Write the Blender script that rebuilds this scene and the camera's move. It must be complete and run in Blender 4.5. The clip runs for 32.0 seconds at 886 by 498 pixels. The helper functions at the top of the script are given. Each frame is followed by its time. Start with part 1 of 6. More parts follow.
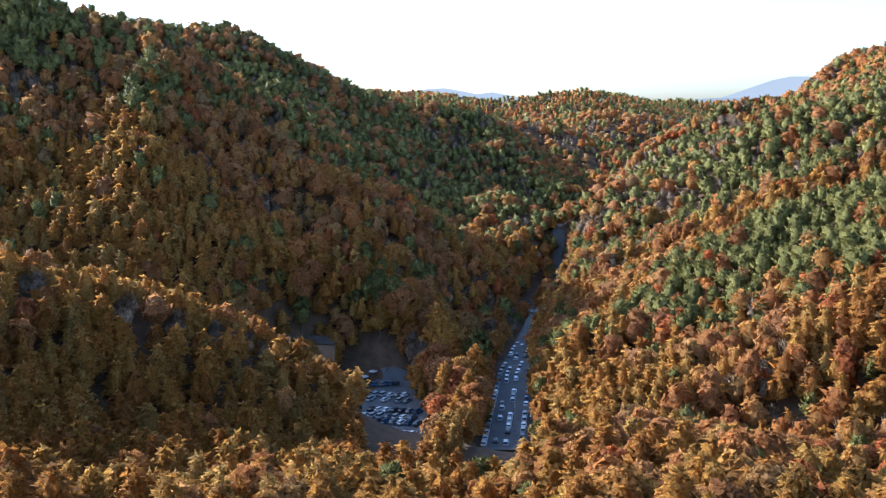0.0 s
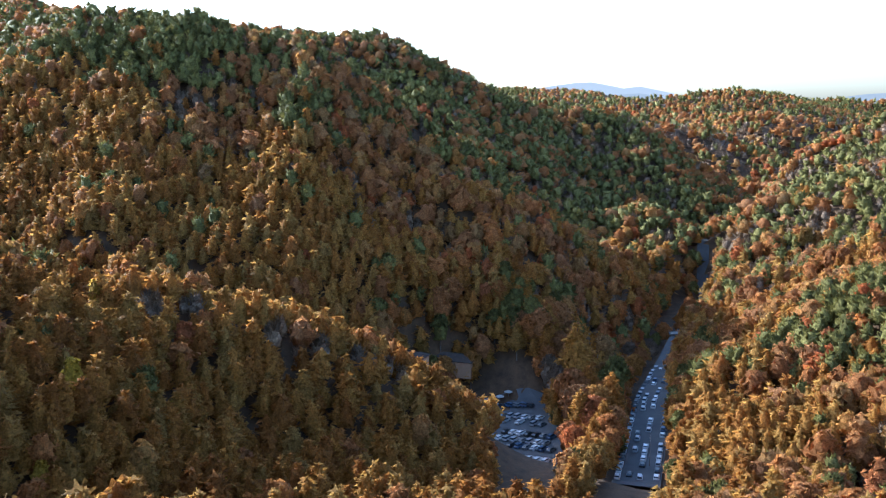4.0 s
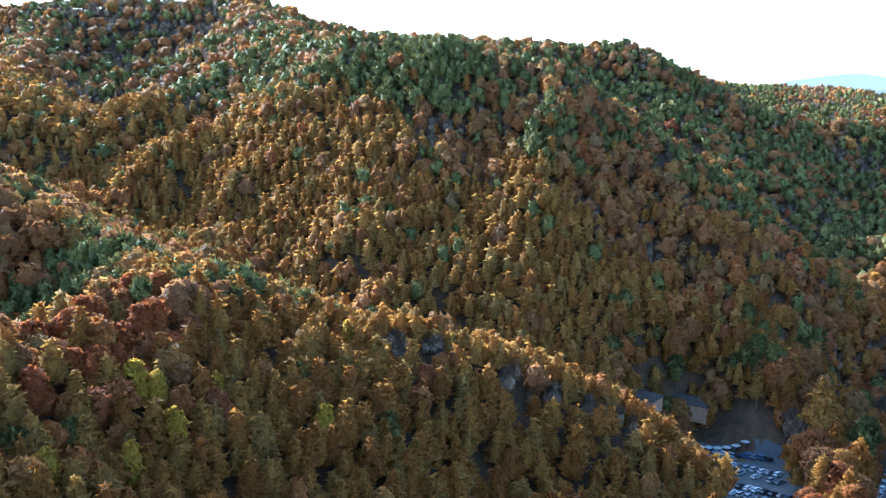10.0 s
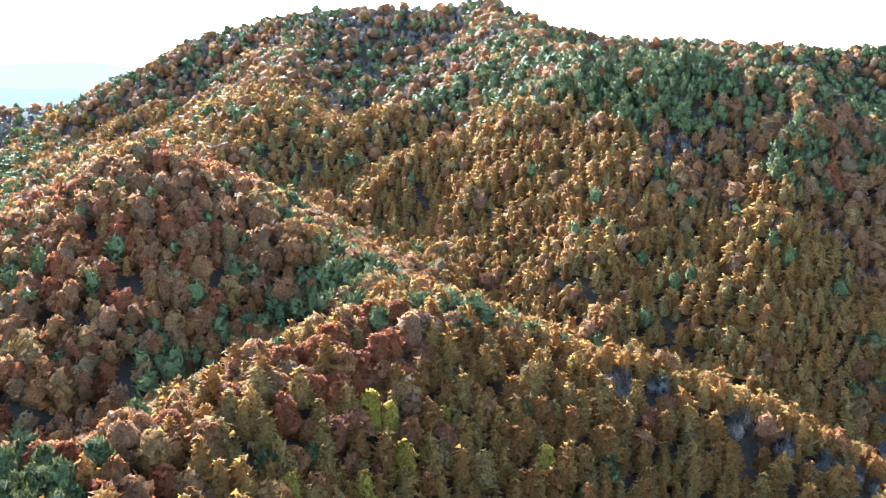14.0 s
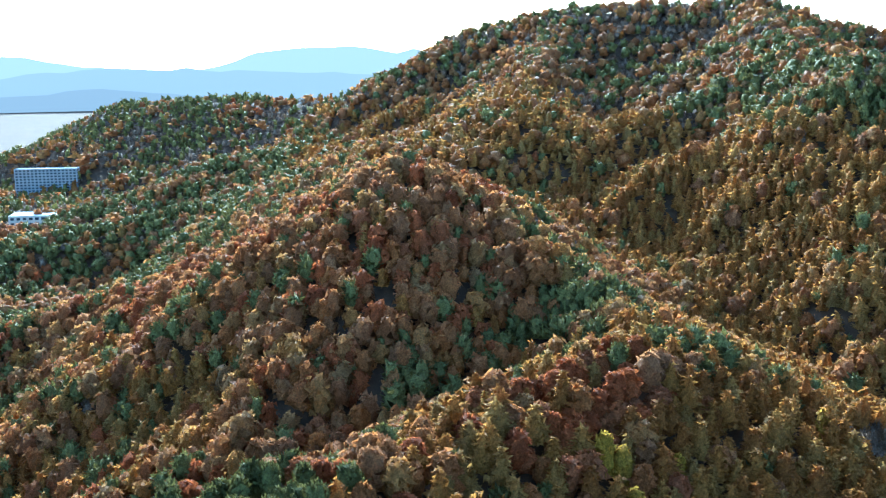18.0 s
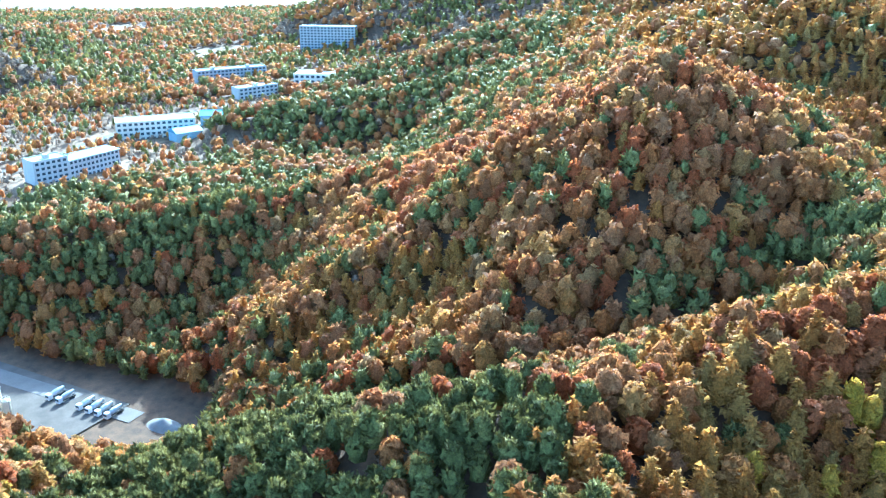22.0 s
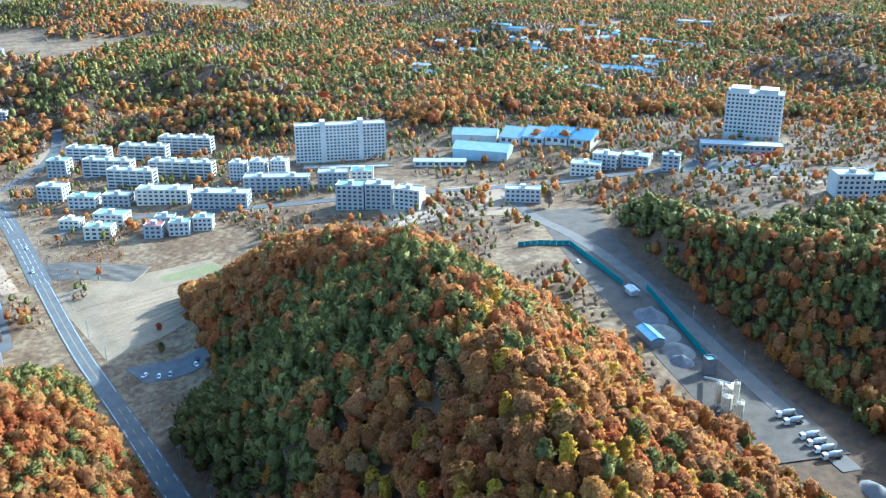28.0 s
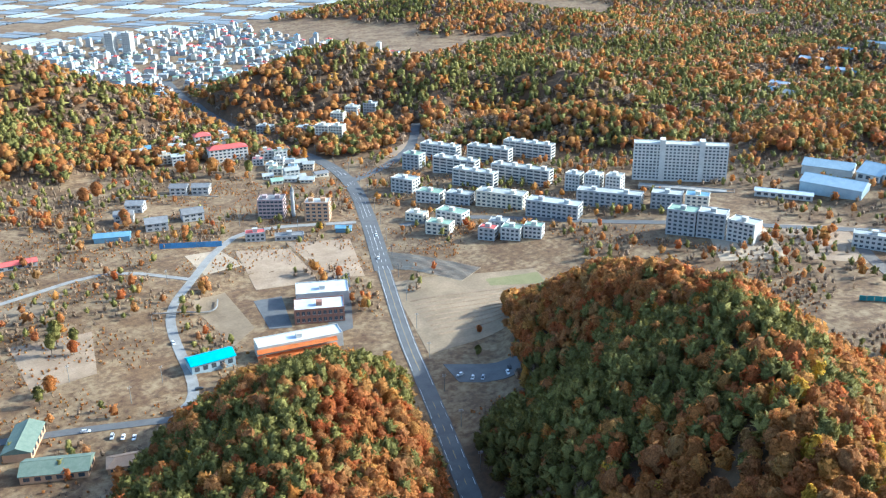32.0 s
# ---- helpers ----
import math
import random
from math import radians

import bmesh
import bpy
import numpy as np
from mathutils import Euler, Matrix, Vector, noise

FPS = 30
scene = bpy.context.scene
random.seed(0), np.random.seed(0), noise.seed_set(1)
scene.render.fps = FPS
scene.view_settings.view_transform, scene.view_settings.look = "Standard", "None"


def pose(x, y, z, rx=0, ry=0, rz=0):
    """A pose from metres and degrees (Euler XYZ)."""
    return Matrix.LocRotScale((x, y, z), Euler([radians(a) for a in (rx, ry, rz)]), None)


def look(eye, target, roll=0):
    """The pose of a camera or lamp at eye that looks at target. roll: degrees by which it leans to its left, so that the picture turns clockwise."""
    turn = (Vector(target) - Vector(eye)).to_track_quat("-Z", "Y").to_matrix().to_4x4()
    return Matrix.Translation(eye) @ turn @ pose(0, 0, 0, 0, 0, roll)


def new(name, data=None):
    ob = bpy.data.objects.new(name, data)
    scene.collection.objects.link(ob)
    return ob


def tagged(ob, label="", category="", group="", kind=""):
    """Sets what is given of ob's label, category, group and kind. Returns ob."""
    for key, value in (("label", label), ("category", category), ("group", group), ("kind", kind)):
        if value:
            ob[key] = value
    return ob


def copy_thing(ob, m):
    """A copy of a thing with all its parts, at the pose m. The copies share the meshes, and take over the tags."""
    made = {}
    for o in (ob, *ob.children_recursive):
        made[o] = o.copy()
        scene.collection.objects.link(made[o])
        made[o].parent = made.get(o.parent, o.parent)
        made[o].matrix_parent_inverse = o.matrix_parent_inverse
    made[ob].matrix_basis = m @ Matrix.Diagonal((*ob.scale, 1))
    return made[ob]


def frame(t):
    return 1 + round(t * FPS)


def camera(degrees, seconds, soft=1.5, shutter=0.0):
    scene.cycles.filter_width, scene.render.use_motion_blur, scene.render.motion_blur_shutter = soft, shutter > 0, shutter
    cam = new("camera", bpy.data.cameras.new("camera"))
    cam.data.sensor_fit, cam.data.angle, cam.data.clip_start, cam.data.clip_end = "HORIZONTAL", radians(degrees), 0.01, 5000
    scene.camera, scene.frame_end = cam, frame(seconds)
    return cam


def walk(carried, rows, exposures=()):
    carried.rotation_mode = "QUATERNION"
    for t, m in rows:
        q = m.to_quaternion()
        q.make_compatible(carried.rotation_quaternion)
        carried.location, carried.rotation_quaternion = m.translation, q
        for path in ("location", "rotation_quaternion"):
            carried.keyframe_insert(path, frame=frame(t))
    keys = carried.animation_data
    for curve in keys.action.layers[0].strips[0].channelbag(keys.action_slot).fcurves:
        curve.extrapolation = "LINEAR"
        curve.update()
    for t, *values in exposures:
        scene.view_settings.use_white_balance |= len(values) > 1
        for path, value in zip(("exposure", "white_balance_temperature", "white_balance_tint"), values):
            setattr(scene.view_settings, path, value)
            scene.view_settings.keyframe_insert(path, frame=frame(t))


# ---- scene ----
cam = camera(51.5, 32.0, 1.2)
METRES, EYE, TILT, LEAN, TURN = 118.0, 160.0, -8.4, 0.7, 0.0
ROWS = [
    (0.0, 0.0, 0.0, 0.0, 0.0, 0.0, -0.0),
    (0.5, 0.0004, -0.0025, 0.0121, 0.86, -0.07, -0.16),
    (1.0, 0.0013, -0.0061, 0.0241, 2.11, -0.14, -0.38),
    (1.5, 0.0017, -0.0088, 0.0358, 3.22, -0.22, -0.58),
    (2.0, 0.0023, -0.012, 0.0479, 4.35, -0.3, -0.78),
    (2.5, 0.0029, -0.0147, 0.0601, 5.38, -0.37, -0.97),
    (3.0, 0.0034, -0.0173, 0.0723, 6.45, -0.45, -1.15),
    (3.5, 0.0046, -0.0207, 0.085, 7.59, -0.54, -1.36),
    (4.0, 0.0053, -0.0234, 0.0973, 8.76, -0.62, -1.56),
    (4.5, 0.0062, -0.0265, 0.1098, 9.79, -0.7, -1.74),
    (6.5, 0.0092, -0.038, 0.1574, 13.7, -1.04, -2.31),
    (7.0, 0.0101, -0.0417, 0.1703, 15.07, -1.17, -2.54),
    (7.5, 0.0101, -0.0452, 0.183, 16.68, -1.31, -2.79),
    (8.0, 0.0116, -0.048, 0.1969, 18.2, -1.46, -3.03),
    (8.5, 0.0116, -0.0518, 0.2101, 19.54, -1.59, -3.25),
    (9.0, 0.0128, -0.0547, 0.2242, 20.8, -1.75, -3.45),
    (9.5, 0.0135, -0.0589, 0.2378, 22.28, -1.92, -3.68),
    (10.0, 0.0146, -0.0617, 0.2512, 23.73, -2.08, -3.88),
    (10.5, 0.0158, -0.0641, 0.2645, 25.24, -2.26, -4.08),
    (11.0, 0.0164, -0.0691, 0.2783, 26.63, -2.43, -4.26),
    (11.5, 0.0186, -0.0708, 0.2921, 27.91, -2.61, -4.42),
    (12.0, 0.0193, -0.0742, 0.306, 29.55, -2.82, -4.63),
    (12.5, 0.0195, -0.0781, 0.3196, 31.68, -3.07, -4.9),
    (13.0, 0.0212, -0.0815, 0.3338, 33.95, -3.34, -5.19),
    (13.5, 0.0229, -0.085, 0.3483, 36.15, -3.62, -5.44),
    (14.0, 0.0223, -0.0861, 0.3612, 38.2, -3.88, -5.68),
    (14.5, 0.0245, -0.0894, 0.376, 40.04, -4.14, -5.86),
    (16.5, 0.0278, -0.1011, 0.4356, 48.07, -5.36, -6.66),
    (17.0, 0.0283, -0.1044, 0.4512, 50.05, -5.7, -6.83),
    (17.5, 0.0288, -0.1062, 0.4663, 51.96, -6.02, -6.99),
    (18.0, 0.0299, -0.1082, 0.4815, 53.68, -6.78, -7.14),
    (18.5, 0.0308, -0.112, 0.4971, 55.49, -8.54, -7.29),
    (19.0, 0.0316, -0.1143, 0.5121, 57.39, -10.5, -7.43),
    (19.5, 0.0339, -0.1177, 0.5274, 59.41, -12.49, -7.57),
    (20.0, 0.0353, -0.1209, 0.5435, 61.47, -14.48, -7.71),
    (20.5, 0.0367, -0.123, 0.5587, 63.4, -16.43, -7.85),
    (21.0, 0.0373, -0.1248, 0.5742, 65.07, -16.91, -7.93),
    (21.5, 0.0373, -0.1272, 0.5894, 67.52, -17.34, -8.1),
    (22.0, 0.039, -0.1299, 0.6067, 70.21, -17.83, -8.2),
    (22.5, 0.039, -0.1326, 0.6225, 72.47, -18.26, -8.31),
    (23.0, 0.0389, -0.1344, 0.6377, 74.76, -18.68, -8.4),
    (23.5, 0.0393, -0.1373, 0.6541, 77.01, -19.12, -8.46),
    (24.0, 0.0387, -0.1388, 0.6695, 79.43, -19.57, -8.52),
    (24.5, 0.0389, -0.1406, 0.6855, 82.38, -20.11, -8.58),
    (25.0, 0.0398, -0.1421, 0.703, 87.24, -20.97, -8.58),
    (25.5, 0.0419, -0.1425, 0.7211, 92.85, -21.91, -8.49),
    (26.0, 0.0442, -0.1428, 0.7395, 98.35, -22.82, -8.31),
    (26.5, 0.0475, -0.1423, 0.76, 104.18, -23.79, -8.03),
    (28.5, 0.0552, -0.1413, 0.857, 123.71, -26.77, -6.27),
    (29.0, 0.0529, -0.1406, 0.8769, 127.31, -27.21, -5.85),
    (29.5, 0.0538, -0.1419, 0.8976, 130.72, -27.6, -5.45),
    (30.0, 0.0503, -0.1411, 0.9155, 133.5, -27.89, -5.09),
    (30.5, 0.0462, -0.142, 0.9324, 135.25, -28.06, -4.85),
    (31.0, 0.0428, -0.1427, 0.9487, 137.49, -28.26, -4.55),
    (31.5, 0.038, -0.143, 0.9642, 139.54, -28.43, -4.25),
    (32.0, 0.034, -0.1438, 0.9791, 141.12, -28.56, -4.0),
]
walk(cam, [(t, pose(0, 0, EYE, TILT, LEAN, TURN) @ pose(METRES * x, METRES * y, METRES * z, 90 + pitch, roll, yaw)) for t, x, y, z, yaw, pitch, roll in ROWS],
     exposures=[(0.0, 1.6, 5150, 8), (6.0, 1.85, 4900, 4), (10.0, 2.15, 4600, -2), (12.5, 2.5, 4500, 0), (13.5, 2.7, 4500, 2), (15.0, 2.55, 4450, -4), (17.0, 2.0, 4350, -8), (20.0, 2.05, 4300, -9), (21.0, 2.9, 4300, -9), (23.5, 2.85, 4250, -10),
                (24.5, 2.6, 4150, -11), (27.0, 2.25, 4400, -9), (29.0, 1.85, 5050, -3), (32.0, 1.7, 5350, 0)])

# ---- world and sun ----
SUN_AZ, SUN_EL = 63.0, 28.0          # degrees left of the first view, degrees above the horizon
world = bpy.data.worlds.new("world")
scene.world = world
world.use_nodes = True
wn = world.node_tree.nodes
wn.clear()
sky = wn.new("ShaderNodeTexSky")
sky.sky_type, sky.sun_disc = "NISHITA", False
sky.sun_elevation, sky.sun_rotation = radians(SUN_EL), radians(-SUN_AZ)
sky.air_density, sky.dust_density, sky.ozone_density = 0.9, 2.0, 0.9
bg = wn.new("ShaderNodeBackground")
bg.inputs["Strength"].default_value = 0.14
wout = wn.new("ShaderNodeOutputWorld")
world.node_tree.links.new(sky.outputs[0], bg.inputs[0])
world.node_tree.links.new(bg.outputs[0], wout.inputs[0])
sun_data = bpy.data.lights.new("sun", "SUN")
sun_data.energy, sun_data.angle, sun_data.color = 3.0, radians(0.6), (1.0, 0.93, 0.82)
sun = new("sun", sun_data)
sun_dir = Vector((-math.sin(radians(SUN_AZ)) * math.cos(radians(SUN_EL)), math.cos(radians(SUN_AZ)) * math.cos(radians(SUN_EL)), math.sin(radians(SUN_EL))))
sun.matrix_world = look(sun_dir * 900, (0, 0, 0))


# ---- materials ----
def mat(name):
    m = bpy.data.materials.new(name)
    m.use_nodes = True
    nt = m.node_tree
    return m, nt, nt.nodes["Principled BSDF"]


def noise_tex(nt, scale, detail=4.0, rough=0.6, space="Object"):
    tc = nt.nodes.new("ShaderNodeTexCoord")
    n = nt.nodes.new("ShaderNodeTexNoise")
    n.inputs["Scale"].default_value, n.inputs["Detail"].default_value, n.inputs["Roughness"].default_value = scale, detail, rough
    nt.links.new(tc.outputs[space], n.inputs["Vector"])
    return n


def ramp(nt, fac, stops):
    r = nt.nodes.new("ShaderNodeValToRGB")
    while len(r.color_ramp.elements) < len(stops):
        r.color_ramp.elements.new(0.5)
    for e, (p, c) in zip(r.color_ramp.elements, stops):
        e.position, e.color = p, (*c, 1)
    nt.links.new(fac, r.inputs["Fac"])
    return r


def mixc(nt, fac, a, b, mode="MIX"):
    m = nt.nodes.new("ShaderNodeMix")
    m.data_type, m.blend_type = "RGBA", mode
    for sock, v in ((m.inputs[0], fac), (m.inputs[6], a), (m.inputs[7], b)):
        if isinstance(v, (int, float)):
            sock.default_value = v
        elif isinstance(v, tuple):
            sock.default_value = (*v, 1)
        else:
            nt.links.new(v, sock)
    return m.outputs[2]


def bump(nt, height, strength, distance, bsdf):
    b = nt.nodes.new("ShaderNodeBump")
    b.inputs["Strength"].default_value, b.inputs["Distance"].default_value = strength, distance
    nt.links.new(height, b.inputs["Height"])
    nt.links.new(b.outputs[0], bsdf.inputs["Normal"])


def surface(name, a, b, scale=0.5, fine=6.0, rough=0.8, metal=0.0, relief=0.3, depth=0.03):
    """Two-scale mottled surface between the colours a and b."""
    m, nt, p = mat(name)
    n1, n2 = noise_tex(nt, scale), noise_tex(nt, fine, 3.0)
    c1 = ramp(nt, n1.outputs[0], [(0.3, a), (0.7, b)])
    oi = nt.nodes.new("ShaderNodeObjectInfo")
    v = nt.nodes.new("ShaderNodeMapRange")
    v.inputs[3].default_value, v.inputs[4].default_value = 0.88, 1.1
    nt.links.new(oi.outputs["Random"], v.inputs[0])
    c2 = mixc(nt, 0.35, c1.outputs[0], n2.outputs[0], "OVERLAY")
    c3 = mixc(nt, 1.0, c2, v.outputs[0], "MULTIPLY")
    nt.links.new(c3, p.inputs["Base Color"])
    p.inputs["Roughness"].default_value, p.inputs["Metallic"].default_value = rough, metal
    if relief:
        bump(nt, n2.outputs[0], relief, depth, p)
    return m


def foliage(name, stops, trans=0.48, rough=0.6):
    """Leaves: one hue per tree from the 'tint' value, varied leaf by leaf, shade between clusters painted in; light
    passes through.
    """
    m, nt, p = mat(name)
    at = nt.nodes.new("ShaderNodeAttribute")
    at.attribute_name = "tint"
    oi = nt.nodes.new("ShaderNodeObjectInfo")
    add = nt.nodes.new("ShaderNodeMath")
    add.operation = "ADD"
    nt.links.new(at.outputs["Fac"], add.inputs[0])
    nt.links.new(oi.outputs["Random"], add.inputs[1])
    frac = nt.nodes.new("ShaderNodeMath")
    frac.operation = "FRACT"
    nt.links.new(add.outputs[0], frac.inputs[0])
    base = ramp(nt, frac.outputs[0], stops)
    geo = nt.nodes.new("ShaderNodeNewGeometry")
    v = nt.nodes.new("ShaderNodeMapRange")
    v.inputs[3].default_value, v.inputs[4].default_value = 0.86, 1.16
    nt.links.new(geo.outputs["Random Per Island"], v.inputs[0])
    col = mixc(nt, 1.0, base.outputs[0], v.outputs[0], "MULTIPLY")
    # noise darkens the colour as shade in gaps between leaf clusters
    tuft = noise_tex(nt, 1.5, 5.0, 0.8)
    tv = nt.nodes.new("ShaderNodeMapRange")
    tv.inputs[1].default_value, tv.inputs[2].default_value, tv.inputs[3].default_value, tv.inputs[4].default_value = 0.34, 0.66, 0.4, 1.5
    nt.links.new(tuft.outputs[0], tv.inputs[0])
    col = mixc(nt, 1.0, col, tv.outputs[0], "MULTIPLY")
    nt.links.new(col, p.inputs["Base Color"])
    bump(nt, tuft.outputs[0], 1.0, 0.9, p)
    p.inputs["Roughness"].default_value = rough
    p.inputs["Specular IOR Level"].default_value = 0.12
    tr = nt.nodes.new("ShaderNodeBsdfTranslucent")
    nt.links.new(col, tr.inputs["Color"])
    mx = nt.nodes.new("ShaderNodeMixShader")
    mx.inputs[0].default_value = trans
    nt.links.new(p.outputs[0], mx.inputs[1])
    nt.links.new(tr.outputs[0], mx.inputs[2])
    nt.links.new(mx.outputs[0], nt.nodes["Material Output"].inputs[0])
    return m


LEAF = {
    "larch": foliage("larch_needles", [(0.0, (0.42, 0.175, 0.04)), (0.35, (0.53, 0.245, 0.05)), (0.7, (0.56, 0.295, 0.065)), (1.0, (0.46, 0.275, 0.075))]),
    "oak": foliage("oak_leaves", [(0.0, (0.38, 0.165, 0.06)), (0.3, (0.56, 0.235, 0.066)), (0.6, (0.47, 0.225, 0.09)), (0.85, (0.60, 0.30, 0.075)), (1.0, (0.40, 0.235, 0.095))]),
    "maple": foliage("maple_leaves", [(0.0, (0.42, 0.125, 0.04)), (0.35, (0.54, 0.17, 0.05)), (0.7, (0.48, 0.185, 0.07)), (1.0, (0.56, 0.23, 0.055))]),
    "pine": foliage("pine_needles", [(0.0, (0.185, 0.168, 0.048)), (0.5, (0.24, 0.215, 0.06)), (1.0, (0.30, 0.262, 0.075))], 0.22),
    "ginkgo": foliage("yellow_leaves", [(0.0, (0.66, 0.44, 0.05)), (1.0, (0.58, 0.34, 0.05))]),
    "bare": foliage("bare_twigs", [(0.0, (0.25, 0.175, 0.115)), (0.6, (0.33, 0.23, 0.15)), (1.0, (0.36, 0.22, 0.115))], 0.05),
}
M_BARK = surface("bark", (0.10, 0.07, 0.05), (0.17, 0.13, 0.10), 2.0, 14.0, 0.9)

# ground: leaf litter in the woods, dry grass and bare soil in the open
M_GROUND, nt, p = mat("ground")
gn1, gn2, gn3 = noise_tex(nt, 0.02, 5), noise_tex(nt, 0.25, 5), noise_tex(nt, 1.6, 4)
litter = ramp(nt, gn2.outputs[0], [(0.3, (0.055, 0.032, 0.015)), (0.7, (0.13, 0.072, 0.032))])
grass = ramp(nt, gn2.outputs[0], [(0.28, (0.08, 0.047, 0.024)), (0.42, (0.145, 0.09, 0.045)), (0.55, (0.205, 0.14, 0.072)), (0.75, (0.28, 0.205, 0.115))])
at = nt.nodes.new("ShaderNodeAttribute")
at.attribute_name = "open"
scrub = ramp(nt, noise_tex(nt, 0.055, 6, 0.7).outputs[0], [(0.44, (1.0, 1.0, 1.0)), (0.56, (0.62, 0.52, 0.42))])
gcol = mixc(nt, at.outputs["Fac"], litter.outputs[0], mixc(nt, 1.0, grass.outputs[0], scrub.outputs[0], "MULTIPLY"))
gcol = mixc(nt, 0.4, gcol, gn3.outputs[0], "OVERLAY")
gcol = mixc(nt, 0.35, gcol, gn1.outputs[0], "OVERLAY")
nt.links.new(gcol, p.inputs["Base Color"])
p.inputs["Roughness"].default_value = 0.95
bump(nt, gn3.outputs[0], 0.6, 0.25, p)

# ---- the lie of the land ----
rng = np.random.default_rng(7)


def lattice(seed):
    return np.random.default_rng(seed).random((64, 64))


LAT = [lattice(s) for s in range(4)]


def vnoise(x, y, scale, seed=0):
    """Smooth value noise, 0 to 1."""
    g = LAT[seed % 4]
    u, v = np.asarray(x) / scale + 17.3 * seed, np.asarray(y) / scale + 9.1 * seed
    i, j = np.floor(u).astype(int), np.floor(v).astype(int)
    f, h = u - i, v - j
    f, h = f * f * (3 - 2 * f), h * h * (3 - 2 * h)
    a, b, c, d = g[i % 64, j % 64], g[(i + 1) % 64, j % 64], g[i % 64, (j + 1) % 64], g[(i + 1) % 64, (j + 1) % 64]
    return (a * (1 - f) + b * f) * (1 - h) + (c * (1 - f) + d * f) * h


# valley floors: place and height
FLOOR = []
FLOOR += [(20, 300, 57), (26, 375, 56), (60, 480, 60), (90, 600, 66), (170, 950, 76), (250, 1400, 80), (150, 200, 62), (300, 150, 60), (-10, 230, 66)]
FLOOR += [(-60, 170, 80), (-150, 300, 92), (-290, 320, 118), (-370, 330, 138)]
FLOOR += [(-370, -40, 43), (-340, -15, 44), (-300, 40, 58), (-260, 100, 84), (-470, -130, 42), (-575, -235, 40), (-640, -330, 38)]
FLOOR += [(-265, -365, 25), (-210, -260, 32), (-170, -190, 40), (-390, -600, 24), (-450, -715, 22), (-455, -1060, 18), (-600, -490, 36), (-530, -570, 30)]
FLOOR += [(-205, -430, 25), (-66, -390, 27), (100, -420, 40), (-120, -560, 30), (-335, -860, 26), (-340, -370, 26)]
FLOOR += [(-520, -1600, 12), (-900, -2200, 8), (-300, -2600, 8), (-2000, -2800, 8), (-765, -157, 58), (-640, -62, 64), (-777, -6, 62), (-900, 120, 66)]
FLOOR += [(-700, -330, 46), (-900, -450, 48), (-1300, -480, 40), (-1500, -1000, 20), (-1500, 60, 50), (-2400, 300, 20), (-2600, -900, 10), (600, 0, 60), (0, -1500, 30), (800, 1500, 90), (-600, 1500, 120), (-900, 3000, 60), (900, -2500, 20)]


RIDGES = []


def ridge(crest, slope=0.6, round_=8.0, drop=4.0):
    """A crest line, the fall of its sides, its roundness; the trees stand on ground a little below the crest line."""
    RIDGES.append((np.array(crest, float) - np.array((0, 0, drop + 4.5)), slope, round_))


# the hill below the camera and its brows
ridge([(0, 0, 121), (-20, 80, 116), (-22, 140, 97), (-8, 190, 76), (5, 250, 60)], 0.65, 12, 1)
ridge([(0, 0, 121), (35, 90, 110), (42, 145, 99), (60, 210, 76)], 0.5, 14, 0)
ridge([(0, 0, 121), (-60, 45, 122), (-105, 60, 126), (-140, 75, 132)], 0.62, 14)
ridge([(-56, 102, 117), (-90, 72, 122)], 0.7, 10)
ridge([(0, 0, 121), (-90, -30, 121), (-140, -52, 121), (-181, -67, 122)], 0.75, 12)
# spur with the larches, running down to the car park
ridge([(-199, 8, 109), (-182, 28, 123), (-164, 49, 134), (-156, 71, 137), (-154, 99, 136), (-160, 133, 139), (-161, 176, 143), (-158, 213, 137),
       (-142, 222, 127), (-118, 238, 124), (-89, 255, 113), (-65, 263, 100), (-44, 272, 84), (-30, 285, 62)], 0.68, 6)
# ridge above the yard
ridge([(-548, -222, 44), (-542, -205, 62), (-539, -171, 80), (-500, -103, 82), (-476, -37, 88), (-457, 52, 98), (-432, 110, 112), (-410, 145, 120),
       (-384, 179, 136), (-340, 198, 162), (-314, 211, 181), (-312, 224, 176), (-285, 227, 166), (-252, 227, 153), (-219, 225, 143), (-185, 216, 141), (-162, 200, 141)], 0.62, 8)
ridge([(-384, 179, 136), (-400, 100, 100), (-390, 60, 75)], 0.6, 6)
ridge([(-340, 198, 162), (-330, 130, 118), (-320, 80, 80)], 0.6, 6)
ridge([(-457, 52, 98), (-420, 20, 66)], 0.6, 6)
# ridges behind it
ridge([(-790, 50, 70), (-750, 80, 84), (-696, 158, 98), (-636, 251, 122), (-574, 280, 140), (-515, 276, 157), (-440, 250, 165), (-340, 230, 172)], 0.6, 10)
ridge([(-1010, 170, 66), (-916, 228, 84), (-830, 330, 132), (-700, 380, 150), (-560, 372, 170), (-486, 408, 200), (-441, 398, 195), (-430, 370, 178), (-400, 330, 150)], 0.6, 10)
# the high mountain
ridge([(-1437, 411, 165), (-1201, 484, 176), (-944, 553, 182), (-816, 568, 216), (-751, 572, 250), (-645, 619, 269), (-493, 685, 274), (-413, 702, 245), (-357, 765, 238), (-234, 722, 226)], 0.62, 10, 0)
ridge([(-645, 619, 269), (-560, 500, 225), (-486, 408, 200)], 0.6, 10)
ridge([(-493, 685, 274), (-420, 600, 250), (-346, 533, 230), (-377, 461, 198), (-394, 406, 184), (-387, 377, 155)], 0.65, 6)
